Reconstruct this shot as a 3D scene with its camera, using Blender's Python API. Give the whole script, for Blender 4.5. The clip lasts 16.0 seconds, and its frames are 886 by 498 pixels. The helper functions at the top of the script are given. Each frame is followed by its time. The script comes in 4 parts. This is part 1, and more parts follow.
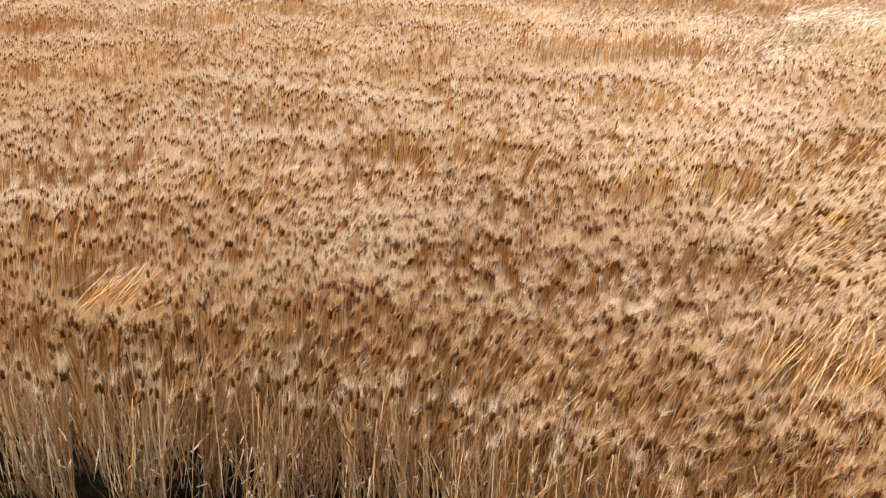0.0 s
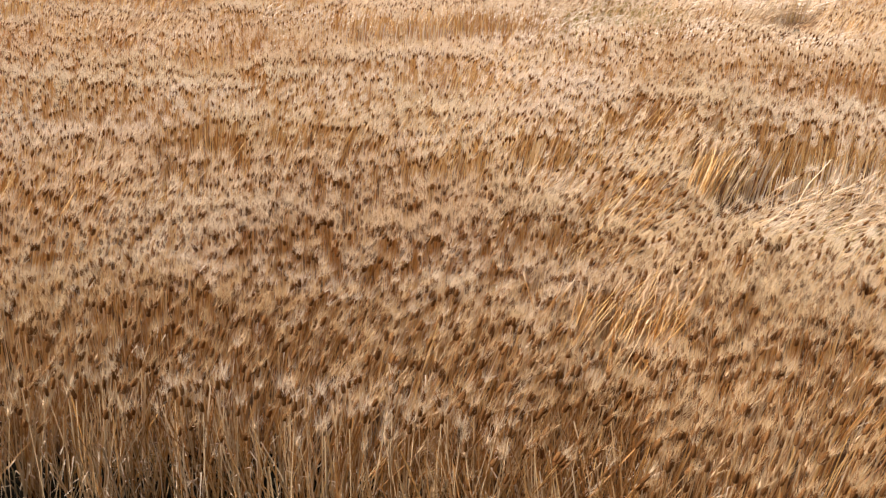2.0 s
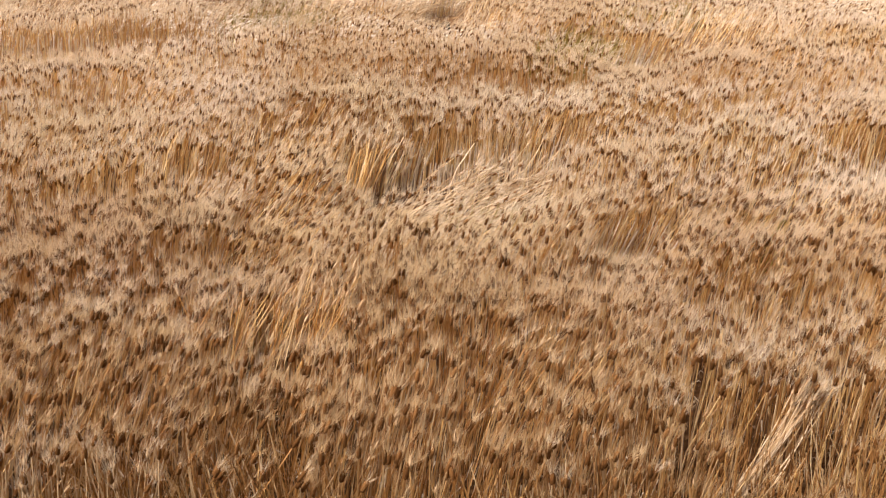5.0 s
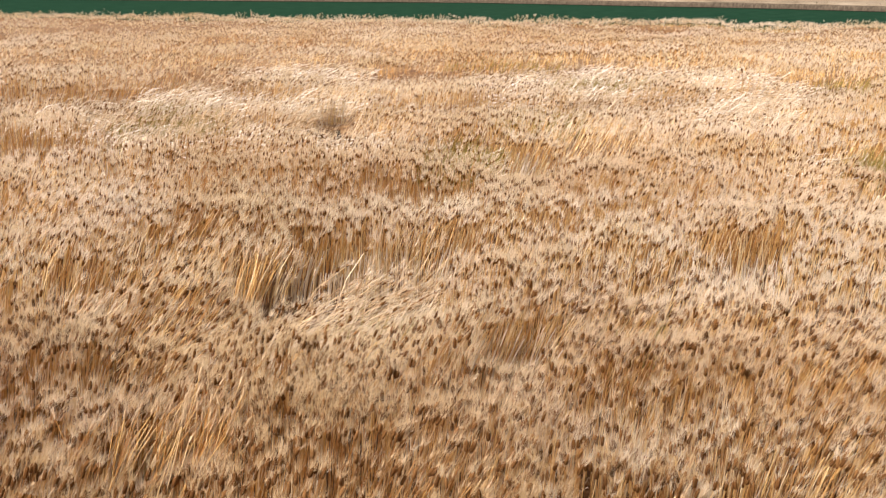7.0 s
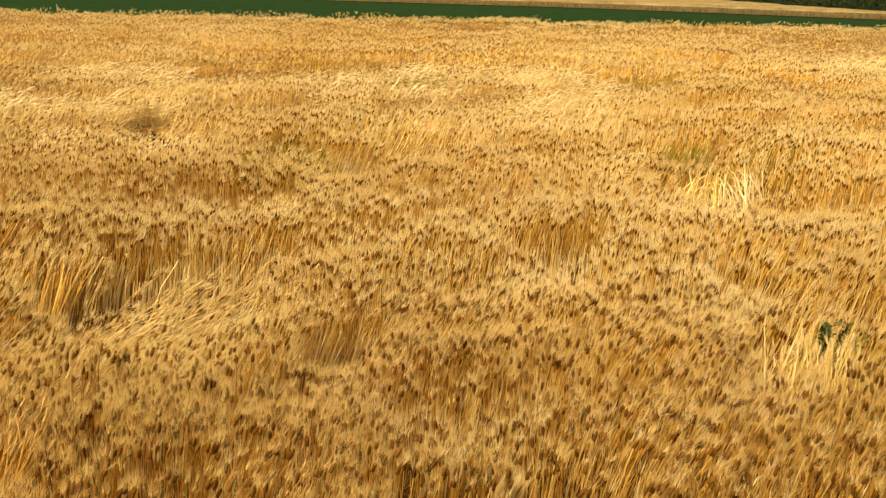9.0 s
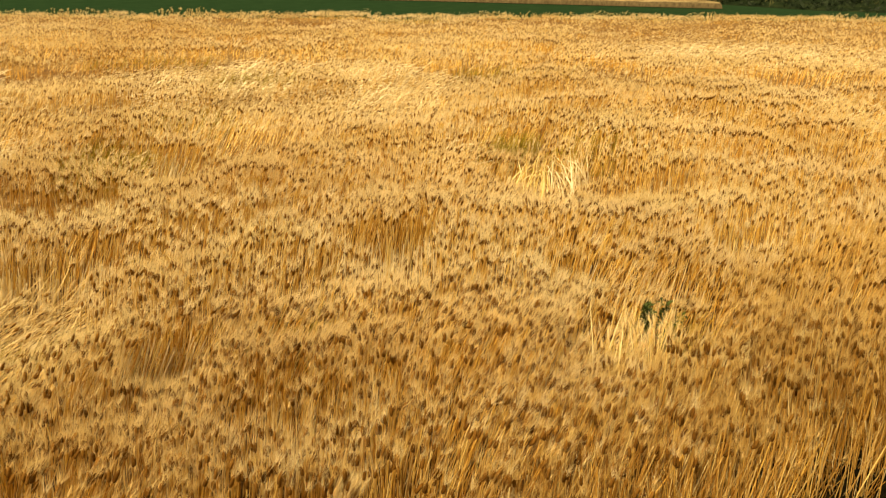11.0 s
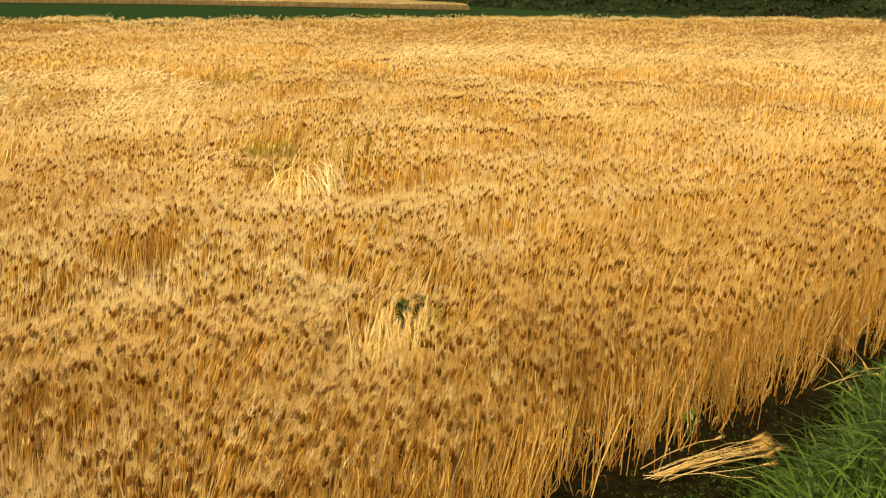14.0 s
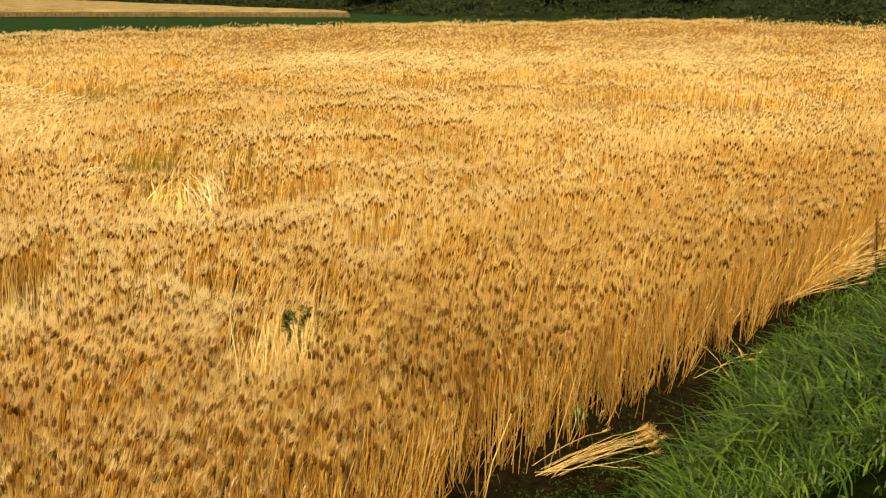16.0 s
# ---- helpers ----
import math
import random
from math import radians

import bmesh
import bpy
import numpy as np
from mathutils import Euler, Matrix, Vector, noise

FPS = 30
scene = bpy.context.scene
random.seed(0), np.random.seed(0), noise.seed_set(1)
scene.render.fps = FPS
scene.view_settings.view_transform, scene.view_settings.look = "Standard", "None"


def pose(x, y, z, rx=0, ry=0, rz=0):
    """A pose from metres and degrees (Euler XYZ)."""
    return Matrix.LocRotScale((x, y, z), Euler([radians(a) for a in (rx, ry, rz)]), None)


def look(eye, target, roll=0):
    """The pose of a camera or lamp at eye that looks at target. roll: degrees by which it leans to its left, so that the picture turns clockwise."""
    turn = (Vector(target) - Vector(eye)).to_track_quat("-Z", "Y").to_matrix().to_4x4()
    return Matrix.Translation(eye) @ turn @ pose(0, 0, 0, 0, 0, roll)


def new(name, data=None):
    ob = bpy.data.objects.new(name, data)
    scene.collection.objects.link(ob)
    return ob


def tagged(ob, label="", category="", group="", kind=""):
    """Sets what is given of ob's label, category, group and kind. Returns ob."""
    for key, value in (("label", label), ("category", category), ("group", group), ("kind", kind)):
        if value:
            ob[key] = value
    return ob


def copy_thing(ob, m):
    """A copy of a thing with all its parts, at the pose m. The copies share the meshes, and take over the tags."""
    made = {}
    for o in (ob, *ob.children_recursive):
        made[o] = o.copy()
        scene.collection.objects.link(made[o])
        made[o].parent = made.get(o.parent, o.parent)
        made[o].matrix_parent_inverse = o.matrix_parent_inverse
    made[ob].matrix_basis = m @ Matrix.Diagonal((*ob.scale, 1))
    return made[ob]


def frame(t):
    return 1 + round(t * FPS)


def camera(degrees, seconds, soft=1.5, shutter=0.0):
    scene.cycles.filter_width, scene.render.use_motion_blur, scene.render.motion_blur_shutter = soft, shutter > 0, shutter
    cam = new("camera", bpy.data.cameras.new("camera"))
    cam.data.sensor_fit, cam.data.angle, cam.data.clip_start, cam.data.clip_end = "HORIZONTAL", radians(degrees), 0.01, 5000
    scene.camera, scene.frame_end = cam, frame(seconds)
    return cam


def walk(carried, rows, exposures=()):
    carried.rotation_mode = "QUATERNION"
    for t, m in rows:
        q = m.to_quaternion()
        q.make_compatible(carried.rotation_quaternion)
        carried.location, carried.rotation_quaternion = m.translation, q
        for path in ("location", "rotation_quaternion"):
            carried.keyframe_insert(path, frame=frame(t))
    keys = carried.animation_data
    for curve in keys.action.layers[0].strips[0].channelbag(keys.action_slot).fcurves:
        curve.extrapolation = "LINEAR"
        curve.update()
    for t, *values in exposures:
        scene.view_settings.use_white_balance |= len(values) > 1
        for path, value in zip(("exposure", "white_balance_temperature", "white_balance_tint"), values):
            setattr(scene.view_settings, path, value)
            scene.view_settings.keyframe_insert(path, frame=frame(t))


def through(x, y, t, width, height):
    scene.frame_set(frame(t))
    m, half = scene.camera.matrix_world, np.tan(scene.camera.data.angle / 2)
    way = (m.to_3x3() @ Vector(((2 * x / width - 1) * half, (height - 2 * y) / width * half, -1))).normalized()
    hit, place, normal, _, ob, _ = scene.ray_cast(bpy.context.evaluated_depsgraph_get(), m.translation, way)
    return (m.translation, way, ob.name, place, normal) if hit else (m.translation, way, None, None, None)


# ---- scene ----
# ---- camera ----
cam = camera(49.4, 16.0, soft=1.3)
PATH = [
    (0, (-0.489, 0.273, 3.849), (-0.491, 2.145, 3.147), -0.57),
    (0.5, (-0.463, 0.267, 3.853), (-0.368, 2.135, 3.143), -0.47),
    (1, (-0.441, 0.264, 3.853), (-0.264, 2.121, 3.133), -0.62),
    (1.5, (-0.416, 0.245, 3.845), (-0.162, 2.090, 3.115), -0.90),
    (2, (-0.388, 0.234, 3.851), (-0.052, 2.060, 3.109), -1.02),
    (2.5, (-0.340, 0.208, 3.850), (0.084, 2.012, 3.098), -1.10),
    (3, (-0.283, 0.197, 3.842), (0.230, 1.972, 3.076), -1.23),
    (3.5, (-0.210, 0.183, 3.830), (0.407, 1.917, 3.048), -1.43),
    (4, (-0.132, 0.165, 3.838), (0.603, 1.852, 3.053), -1.42),
    (4.5, (-0.081, 0.143, 3.838), (0.744, 1.796, 3.071), -1.26),
    (5, (-0.035, 0.120, 3.849), (0.874, 1.736, 3.100), -0.71),
    (5.2, (-0.016, 0.121, 3.850), (0.924, 1.724, 3.110), -0.52),
    (7.3, (-0.000, 0.039, 3.965), (1.158, 1.580, 3.431), 0.41),
    (7.5, (0.009, 0.029, 3.966), (1.189, 1.555, 3.438), 0.41),
    (8, (0.039, 0.000, 3.968), (1.289, 1.471, 3.442), 0.68),
    (8.5, (0.073, -0.008, 3.966), (1.396, 1.393, 3.429), 1.05),
    (9, (0.096, -0.023, 3.996), (1.487, 1.304, 3.444), 1.30),
    (9.2, (0.102, -0.026, 3.982), (1.520, 1.272, 3.429), 1.32),
    (11.5, (0.231, -0.121, 4.035), (1.860, 0.894, 3.473), 0.60),
    (12, (0.228, -0.161, 4.045), (1.895, 0.788, 3.480), 0.37),
    (12.5, (0.251, -0.186, 4.036), (1.958, 0.689, 3.470), 0.46),
    (13, (0.266, -0.200, 4.040), (2.011, 0.599, 3.477), 0.60),
    (13.5, (0.283, -0.217, 4.037), (2.061, 0.514, 3.484), 0.72),
    (14, (0.298, -0.235, 4.037), (2.107, 0.421, 3.490), 0.93),
    (14.5, (0.311, -0.262, 4.040), (2.148, 0.314, 3.497), 0.91),
    (15, (0.317, -0.280, 4.040), (2.175, 0.231, 3.502), 0.73),
    (15.5, (0.309, -0.296, 4.047), (2.180, 0.169, 3.516), 0.51),
    (16, (0.323, -0.299, 4.040), (2.199, 0.143, 3.508), 0.17),
]
# brightness, white balance and tint drift from pinkish to golden on the way
EXPOSURES = [
    (0.0, 1.46, 5700, 26),
    (2.6, 1.24, 5700, 26.5),
    (4.0, 1.28, 5700, 27),
    (5.2, 1.06, 5850, 28),
    (7.5, 1.18, 5600, 21),
    (8.0, 1.11, 8000, 11),
    (8.5, 0.97, 13200, 3),
    (12.0, 0.86, 13200, 5),
    (16.0, 0.89, 13200, 2),
]
walk(cam, [(t, look(eye, target, roll)) for t, eye, target, roll in PATH], EXPOSURES)

# ---- light ----
SUN_AZ, SUN_EL = radians(260), radians(55)      # compass turn from +y towards +x, and height
world = bpy.data.worlds.new("world")
scene.world = world
world.use_nodes = True
wn = world.node_tree
sky = wn.nodes.new("ShaderNodeTexSky")
sky.sky_type = "NISHITA"
sky.sun_disc = False
sky.sun_elevation, sky.sun_rotation = SUN_EL, SUN_AZ
sky.dust_density = 3.0
wn.nodes["Background"].inputs["Strength"].default_value = 0.10
haze = wn.nodes.new("ShaderNodeHueSaturation")          # a hazy, whitish sky
haze.inputs["Saturation"].default_value = 0.25
wn.links.new(sky.outputs["Color"], haze.inputs["Color"])
wn.links.new(haze.outputs["Color"], wn.nodes["Background"].inputs["Color"])
sun = new("sun", bpy.data.lights.new("sun", "SUN"))
sun.data.energy, sun.data.angle, sun.data.color = 2.7, radians(6), (1.0, 0.95, 0.86)
sun_from = Vector((math.sin(SUN_AZ) * math.cos(SUN_EL), math.cos(SUN_AZ) * math.cos(SUN_EL), math.sin(SUN_EL)))
sun.matrix_world = look(sun_from * 60, (0, 0, 0))
scene.view_settings.exposure = 0.0


# ---- materials ----
def material(name, colours, scale, rough=0.8, island=0.0, through=0.0, bump=0.3, fine=None, stretch=(1, 1, 1), patches=(), gloss=0.2):
    """Noise-coloured surface: colours from dark to light over a noise of that scale (per metre), with a random tint a piece."""
    m = bpy.data.materials.new(name)
    m.use_nodes = True
    t = m.node_tree
    b = t.nodes["Principled BSDF"]
    b.inputs["Roughness"].default_value = rough
    b.inputs["Specular IOR Level"].default_value = gloss
    co = t.nodes.new("ShaderNodeNewGeometry")
    mp = t.nodes.new("ShaderNodeMapping")
    mp.inputs["Scale"].default_value = stretch
    t.links.new(co.outputs["Position"], mp.inputs["Vector"])
    n = t.nodes.new("ShaderNodeTexNoise")
    n.inputs["Scale"].default_value, n.inputs["Detail"].default_value, n.inputs["Roughness"].default_value = scale, 6, 0.65
    t.links.new(mp.outputs["Vector"], n.inputs["Vector"])
    mix = t.nodes.new("ShaderNodeMath")
    mix.operation = "MULTIPLY_ADD"
    mix.inputs[1].default_value = 1.0 - island
    t.links.new(n.outputs["Fac"], mix.inputs[0])
    isl = t.nodes.new("ShaderNodeMath")
    isl.operation = "MULTIPLY"
    isl.inputs[1].default_value = island
    t.links.new(co.outputs["Random Per Island"], isl.inputs[0])
    t.links.new(isl.outputs[0], mix.inputs[2])
    r = t.nodes.new("ShaderNodeValToRGB")
    lo, hi = 0.5 * (1 - island) * 0.55, 1 - 0.5 * (1 - island) * 0.55
    while len(r.color_ramp.elements) < len(colours):
        r.color_ramp.elements.new(0.5)
    for k, c in enumerate(colours):
        r.color_ramp.elements[k].position = lo + (hi - lo) * k / (len(colours) - 1)
        r.color_ramp.elements[k].color = (*c, 1)
    t.links.new(mix.outputs[0], r.inputs["Fac"])
    colour = r.outputs["Color"]
    for patch in patches:
        n2 = t.nodes.new("ShaderNodeTexNoise")
        n2.inputs["Scale"].default_value, n2.inputs["Detail"].default_value = patch[0], 3
        t.links.new(co.outputs["Position"], n2.inputs["Vector"])
        r2 = t.nodes.new("ShaderNodeValToRGB")
        r2.color_ramp.elements[0].position, r2.color_ramp.elements[1].position = 0.42, 0.62
        t.links.new(n2.outputs["Fac"], r2.inputs["Fac"])
        mx = t.nodes.new("ShaderNodeMix")
        mx.data_type, mx.blend_type = "RGBA", "MULTIPLY"
        am = t.nodes.new("ShaderNodeMath")
        am.operation = "MULTIPLY"
        am.inputs[1].default_value = patch[2]
        t.links.new(r2.outputs["Color"], am.inputs[0])
        t.links.new(am.outputs[0], mx.inputs["Factor"])
        t.links.new(colour, mx.inputs["A"])
        mx.inputs["B"].default_value = (*patch[1], 1)
        colour = mx.outputs["Result"]
    t.links.new(colour, b.inputs["Base Color"])
    if bump:
        f = t.nodes.new("ShaderNodeTexNoise")
        f.inputs["Scale"].default_value, f.inputs["Detail"].default_value = fine or scale * 6, 4
        t.links.new(mp.outputs["Vector"], f.inputs["Vector"])
        bu = t.nodes.new("ShaderNodeBump")
        bu.inputs["Strength"].default_value, bu.inputs["Distance"].default_value = bump, 0.02
        t.links.new(f.outputs["Fac"], bu.inputs["Height"])
        t.links.new(bu.outputs["Normal"], b.inputs["Normal"])
    if through:
        tl = t.nodes.new("ShaderNodeBsdfTranslucent")
        t.links.new(colour, tl.inputs["Color"])
        ms = t.nodes.new("ShaderNodeMixShader")
        ms.inputs["Fac"].default_value = through
        t.links.new(b.outputs["BSDF"], ms.inputs[1])
        t.links.new(tl.outputs["BSDF"], ms.inputs[2])
        t.links.new(ms.outputs["Shader"], t.nodes["Material Output"].inputs["Surface"])
    return m


STRAW_PATCHES = ((0.6, (0.76, 0.64, 0.46), 0.8), (0.16, (0.84, 0.72, 0.54), 0.8))
M_STEM = material("straw_stem", [(0.31, 0.140, 0.032), (0.63, 0.345, 0.085), (0.80, 0.55, 0.19), (0.92, 0.76, 0.45)], 2.0, 0.55, island=0.8, through=0.12, bump=0, patches=STRAW_PATCHES)
M_AWN = material("barley_awn", [(0.615, 0.472, 0.258), (0.76, 0.612, 0.378), (0.88, 0.765, 0.545)], 1.2, 0.85, island=0.22, through=0.35, bump=0, patches=((0.6, (0.84, 0.73, 0.58), 0.45), (0.16, (0.90, 0.81, 0.66), 0.8), (0.43, (0.88, 0.87, 0.62), 0.3)), gloss=0.06)
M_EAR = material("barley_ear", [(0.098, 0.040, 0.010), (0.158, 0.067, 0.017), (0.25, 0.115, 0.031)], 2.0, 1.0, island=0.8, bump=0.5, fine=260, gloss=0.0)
M_EAR_PALE = material("pale_barley_ear", [(0.34, 0.19, 0.075), (0.54, 0.34, 0.145), (0.66, 0.46, 0.22)], 20.0, 0.8, island=0.6, bump=0.4, fine=200, gloss=0.1)
M_LEAF = material("dry_barley_leaf", [(0.34, 0.24, 0.12), (0.50, 0.37, 0.20), (0.64, 0.51, 0.31)], 3.0, 0.7, island=0.6, through=0.3, bump=0)
# Darker, rustier straw: the shade near the field's edge is put into the colour.
M_SHADED_RUSTY_STEM = material("shaded_rusty_straw_stem", [(0.14, 0.060, 0.013), (0.40, 0.185, 0.042), (0.51, 0.29, 0.088), (0.60, 0.43, 0.20)], 2.0, 0.55, island=0.8, through=0.12, bump=0)
M_SHADED_RUSTY_AWN = material("shaded_rusty_barley_awn", [(0.44, 0.275, 0.105), (0.57, 0.375, 0.155), (0.72, 0.52, 0.25)], 1.2, 0.85, island=0.35, through=0.35, bump=0, gloss=0.06)
M_YELLOW = material("yellow_straw", [(0.36, 0.215, 0.06), (0.62, 0.43, 0.15), (0.80, 0.62, 0.29), (0.91, 0.78, 0.48)], 3.0, 0.55, island=0.8, through=0.12, bump=0)
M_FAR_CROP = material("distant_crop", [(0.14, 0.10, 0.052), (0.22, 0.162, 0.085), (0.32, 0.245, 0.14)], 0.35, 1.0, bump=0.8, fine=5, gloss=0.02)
# The distant crop's colour darkened, to paint the shade of its steep sides.
M_FAR_SHADED_FACE = material("distant_crop_shaded_side", [(0.045, 0.032, 0.016), (0.090, 0.066, 0.036), (0.15, 0.112, 0.062)], 1.5, 1.0, bump=0.8, gloss=0.02, stretch=(3, 3, 0.5))
M_LITTER = material("straw_litter", [(0.085, 0.043, 0.013), (0.205, 0.117, 0.043), (0.42, 0.275, 0.115)], 5.0, 0.9, bump=1.0, fine=30, patches=STRAW_PATCHES)
M_BLEACHED = material("bleached_straw", [(0.32, 0.175, 0.062), (0.54, 0.36, 0.15), (0.74, 0.56, 0.31)], 3.0, 0.6, island=0.75, through=0.12, bump=0)
M_PALE_AWN = material("bleached_awn", [(0.53, 0.385, 0.185), (0.71, 0.55, 0.31), (0.87, 0.75, 0.51)], 2.0, 0.85, island=0.6, through=0.4, bump=0, gloss=0.06)
M_CREAM = material("cream_lodged_awn", [(0.46, 0.34, 0.165), (0.66, 0.52, 0.30), (0.84, 0.72, 0.49)], 0.9, 0.85, island=0.5, through=0.35, bump=0, gloss=0.06)
M_STRAW = material("cream_straw", [(0.36, 0.24, 0.11), (0.71, 0.57, 0.34), (0.90, 0.80, 0.58)], 3.0, 0.6, island=0.8, through=0.1, bump=0)
# Brown duff, darkened so that its colour carries the shade between the stalks.
M_DUFF = material("shaded_straw_duff", [(0.025, 0.011, 0.004), (0.07, 0.033, 0.011), (0.19, 0.10, 0.036)], 14.0, 1.0, bump=1.0, fine=40, gloss=0.03)
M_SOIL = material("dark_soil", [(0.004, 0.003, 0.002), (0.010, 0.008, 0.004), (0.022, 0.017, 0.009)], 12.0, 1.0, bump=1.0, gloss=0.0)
M_GROUND = material("short_green_crop", [(0.008, 0.023, 0.010), (0.012, 0.032, 0.014), (0.018, 0.043, 0.019)], 0.6, 1.0, bump=0.6, fine=9, gloss=0.0)
# Turf made near black: shade between the grass blades is painted into it.
M_BANK = material("shaded_bank_turf", [(0.002, 0.005, 0.001), (0.004, 0.009, 0.002), (0.009, 0.017, 0.004)], 5.0, 1.0, bump=0.8, gloss=0.0)
M_GRASS = material("green_grass", [(0.008, 0.028, 0.003), (0.026, 0.072, 0.008), (0.105, 0.190, 0.032)], 2.0, 0.42, island=0.85, through=0.25, bump=0, gloss=0.25)
M_HILL = material("dark_hillside", [(0.004, 0.008, 0.004), (0.009, 0.016, 0.007), (0.024, 0.034, 0.014)], 0.35, 1.0, bump=0.6, fine=4, stretch=(1, 1, 6), gloss=0.03)
M_BUSH = material("dark_foliage", [(0.006, 0.012, 0.005), (0.011, 0.021, 0.007), (0.02, 0.034, 0.011)], 1.0, 0.7, island=0.5, through=0.15, bump=0)
M_DRY = material("dry_slope_grass", [(0.022, 0.030, 0.012), (0.045, 0.052, 0.022), (0.080, 0.080, 0.036)], 0.6, 0.9, island=0.6, bump=0, gloss=0.03)
M_WEED = material("weed_leaf", [(0.022, 0.036, 0.008), (0.045, 0.068, 0.014), (0.085, 0.11, 0.025)], 8.0, 0.6, island=0.6, through=0.2, bump=0)
M_LOW = material("low_weed_leaf", [(0.008, 0.014, 0.004), (0.018, 0.032, 0.007), (0.042, 0.064, 0.014)], 8.0, 0.8, island=0.6, bump=0, gloss=0.05)
M_SHOOT = material("olive_shoot", [(0.19, 0.135, 0.014), (0.32, 0.235, 0.032), (0.46, 0.345, 0.075)], 6.0, 0.6, island=0.6, through=0.2, bump=0)
M_DOCK = material("rusty_seed_head", [(0.10, 0.035, 0.018), (0.20, 0.08, 0.04)], 12.0, 0.8, island=0.6, bump=0)


# ---- mesh helpers ----
def soup(name, verts, faces, mat, parent=None, smooth=False):
    """ONE mesh object from an array of corners and an array of triangles or quads."""
    verts, faces = np.ascontiguousarray(verts, np.float32), np.ascontiguousarray(faces, np.int32)
    k = faces.shape[1]
    me = bpy.data.meshes.new(name)
    me.vertices.add(len(verts))
    me.vertices.foreach_set("co", verts.ravel())
    me.loops.add(faces.size)
    me.loops.foreach_set("vertex_index", faces.ravel())
    me.polygons.add(len(faces))
    me.polygons.foreach_set("loop_start", np.arange(0, faces.size, k, dtype=np.int32))
    me.polygons.foreach_set("loop_total", np.full(len(faces), k, np.int32))
    me.polygons.foreach_set("use_smooth", np.full(len(faces), smooth, bool))
    me.update(calc_edges=True)
    me.materials.append(mat)
    ob = new(name, me)
    ob.parent = parent
    return ob


class Pile:
    """Gathers pieces that are joined into one mesh."""

    def __init__(self):
        self.v, self.f, self.n = [], [], 0

    def add(self, verts, faces):
        """verts: (pieces, corners, 3); faces: (faces, 3) of one piece."""
        if len(verts) == 0:
            return
        c = verts.shape[1]
        base = self.n + np.arange(len(verts))[:, None, None] * c
        self.v.append(verts.reshape(-1, 3))
        self.f.append((base + np.asarray(faces)[None]).reshape(-1, np.asarray(faces).shape[1]))
        self.n += len(verts) * c

    def make(self, name, mat, parent=None, smooth=False):
        return soup(name, np.concatenate(self.v), np.concatenate(self.f), mat, parent, smooth)


rng = np.random.default_rng(7)


def lattice(ix, iy, seed):
    h = np.sin(ix * 127.1 + iy * 311.7 + seed * 74.7) * 43758.5453
    return h - np.floor(h)


def bumps(x, y, size, seed=0):
    """Smooth value noise, 0 to 1, with lumps of that size in metres."""
    x, y = np.asarray(x) / size, np.asarray(y) / size
    ix, iy = np.floor(x), np.floor(y)
    fx, fy = x - ix, y - iy
    fx, fy = fx * fx * (3 - 2 * fx), fy * fy * (3 - 2 * fy)
    a, b = lattice(ix, iy, seed), lattice(ix + 1, iy, seed)
    c, d = lattice(ix, iy + 1, seed), lattice(ix + 1, iy + 1, seed)
    return (a * (1 - fx) + b * fx) * (1 - fy) + (c * (1 - fx) + d * fx) * fy


def step(a, b, x):
    s = np.clip((x - a) / (b - a), 0.0, 1.0)
    return s * s * (3 - 2 * s)


# ---- plan ----
# The field's near edge is straight: u runs along it, v away from it into the field.
UX, UY = 0.883, -0.469
EDGE = 4.26


def to_uv(x, y):
    return x * UX + y * UY, -x * UY + y * UX


def to_xy(u, v):
    return u * UX - v * UY, u * UY + v * UX


def far_edge(u):
    return np.interp(u, [-80, -8, 22, 55, 73, 88], [84, 73, 65, 55.5, 48.5, 41])


RIGHT_END = 88.0


def near_edge(u):
    return np.interp(u, [-60, -7, -5.7, -5.0, -4.4, -3.4, -2.0, 0.0, 1.0, 4.5, 6.0], [3.3, 3.3, 3.48, 3.80, 4.05, 4.35, EDGE + 0.04, EDGE - 0.08, EDGE - 0.14, EDGE, EDGE + 0.13])


# Lodged places, in the plan's u, v: half-length, half-width, lean's turn from u (degrees), how far they lie down (0 to 1)
NEAR_LODGED = [
    (5.7, 6.9, 0.5, 0.45, -20, 0.75),
    (-1.35, 7.15, 0.55, 0.5, -8, 0.5),
    (-0.8, 8.6, 1.5, 0.75, 4, 0.7),
    (-6.3, 9.2, 0.6, 0.45, 10, 0.8),
    (0.15, 9.3, 1.15, 0.8, -8, 0.8),
    (-2.4, 9.5, 0.7, 0.4, 5, 0.55),
    (0.45, 10.2, 0.95, 0.75, -4, 1.0),
    (0.75, 10.8, 1.1, 0.55, 8, 1.12),
]
MIDDLE_LODGED = [
    (9.2, 16.9, 0.5, 0.8, 25, 0.75),
    (2.8, 17.7, 0.7, 0.6, 30, 0.7),
    (1.2, 18.1, 1.2, 0.8, 0, 0.65),
    (0.4, 19.3, 1, 1.3, -30, 0.8),
    (-10, 19.3, 0.5, 1.5, -30, 0.8),
    (-3.5, 20.2, 0.6, 1.2, 20, 0.75),
    (-0.2, 20.3, 2, 1.3, 5, 0.92),
    (-10.8, 21.3, 1.6, 0.9, 15, 0.9),
    (-3, 21.3, 2.2, 1.5, 0, 0.95),
    (10.6, 24, 2.2, 1.3, -5, 0.75),
    (0.6, 20.0, 0.7, 2.0, 25, 0.85),
    (2.9, 17.4, 0.4, 1.4, 20, 0.8),
    (8.4, 16.6, 0.4, 1.9, 25, 0.8),
]
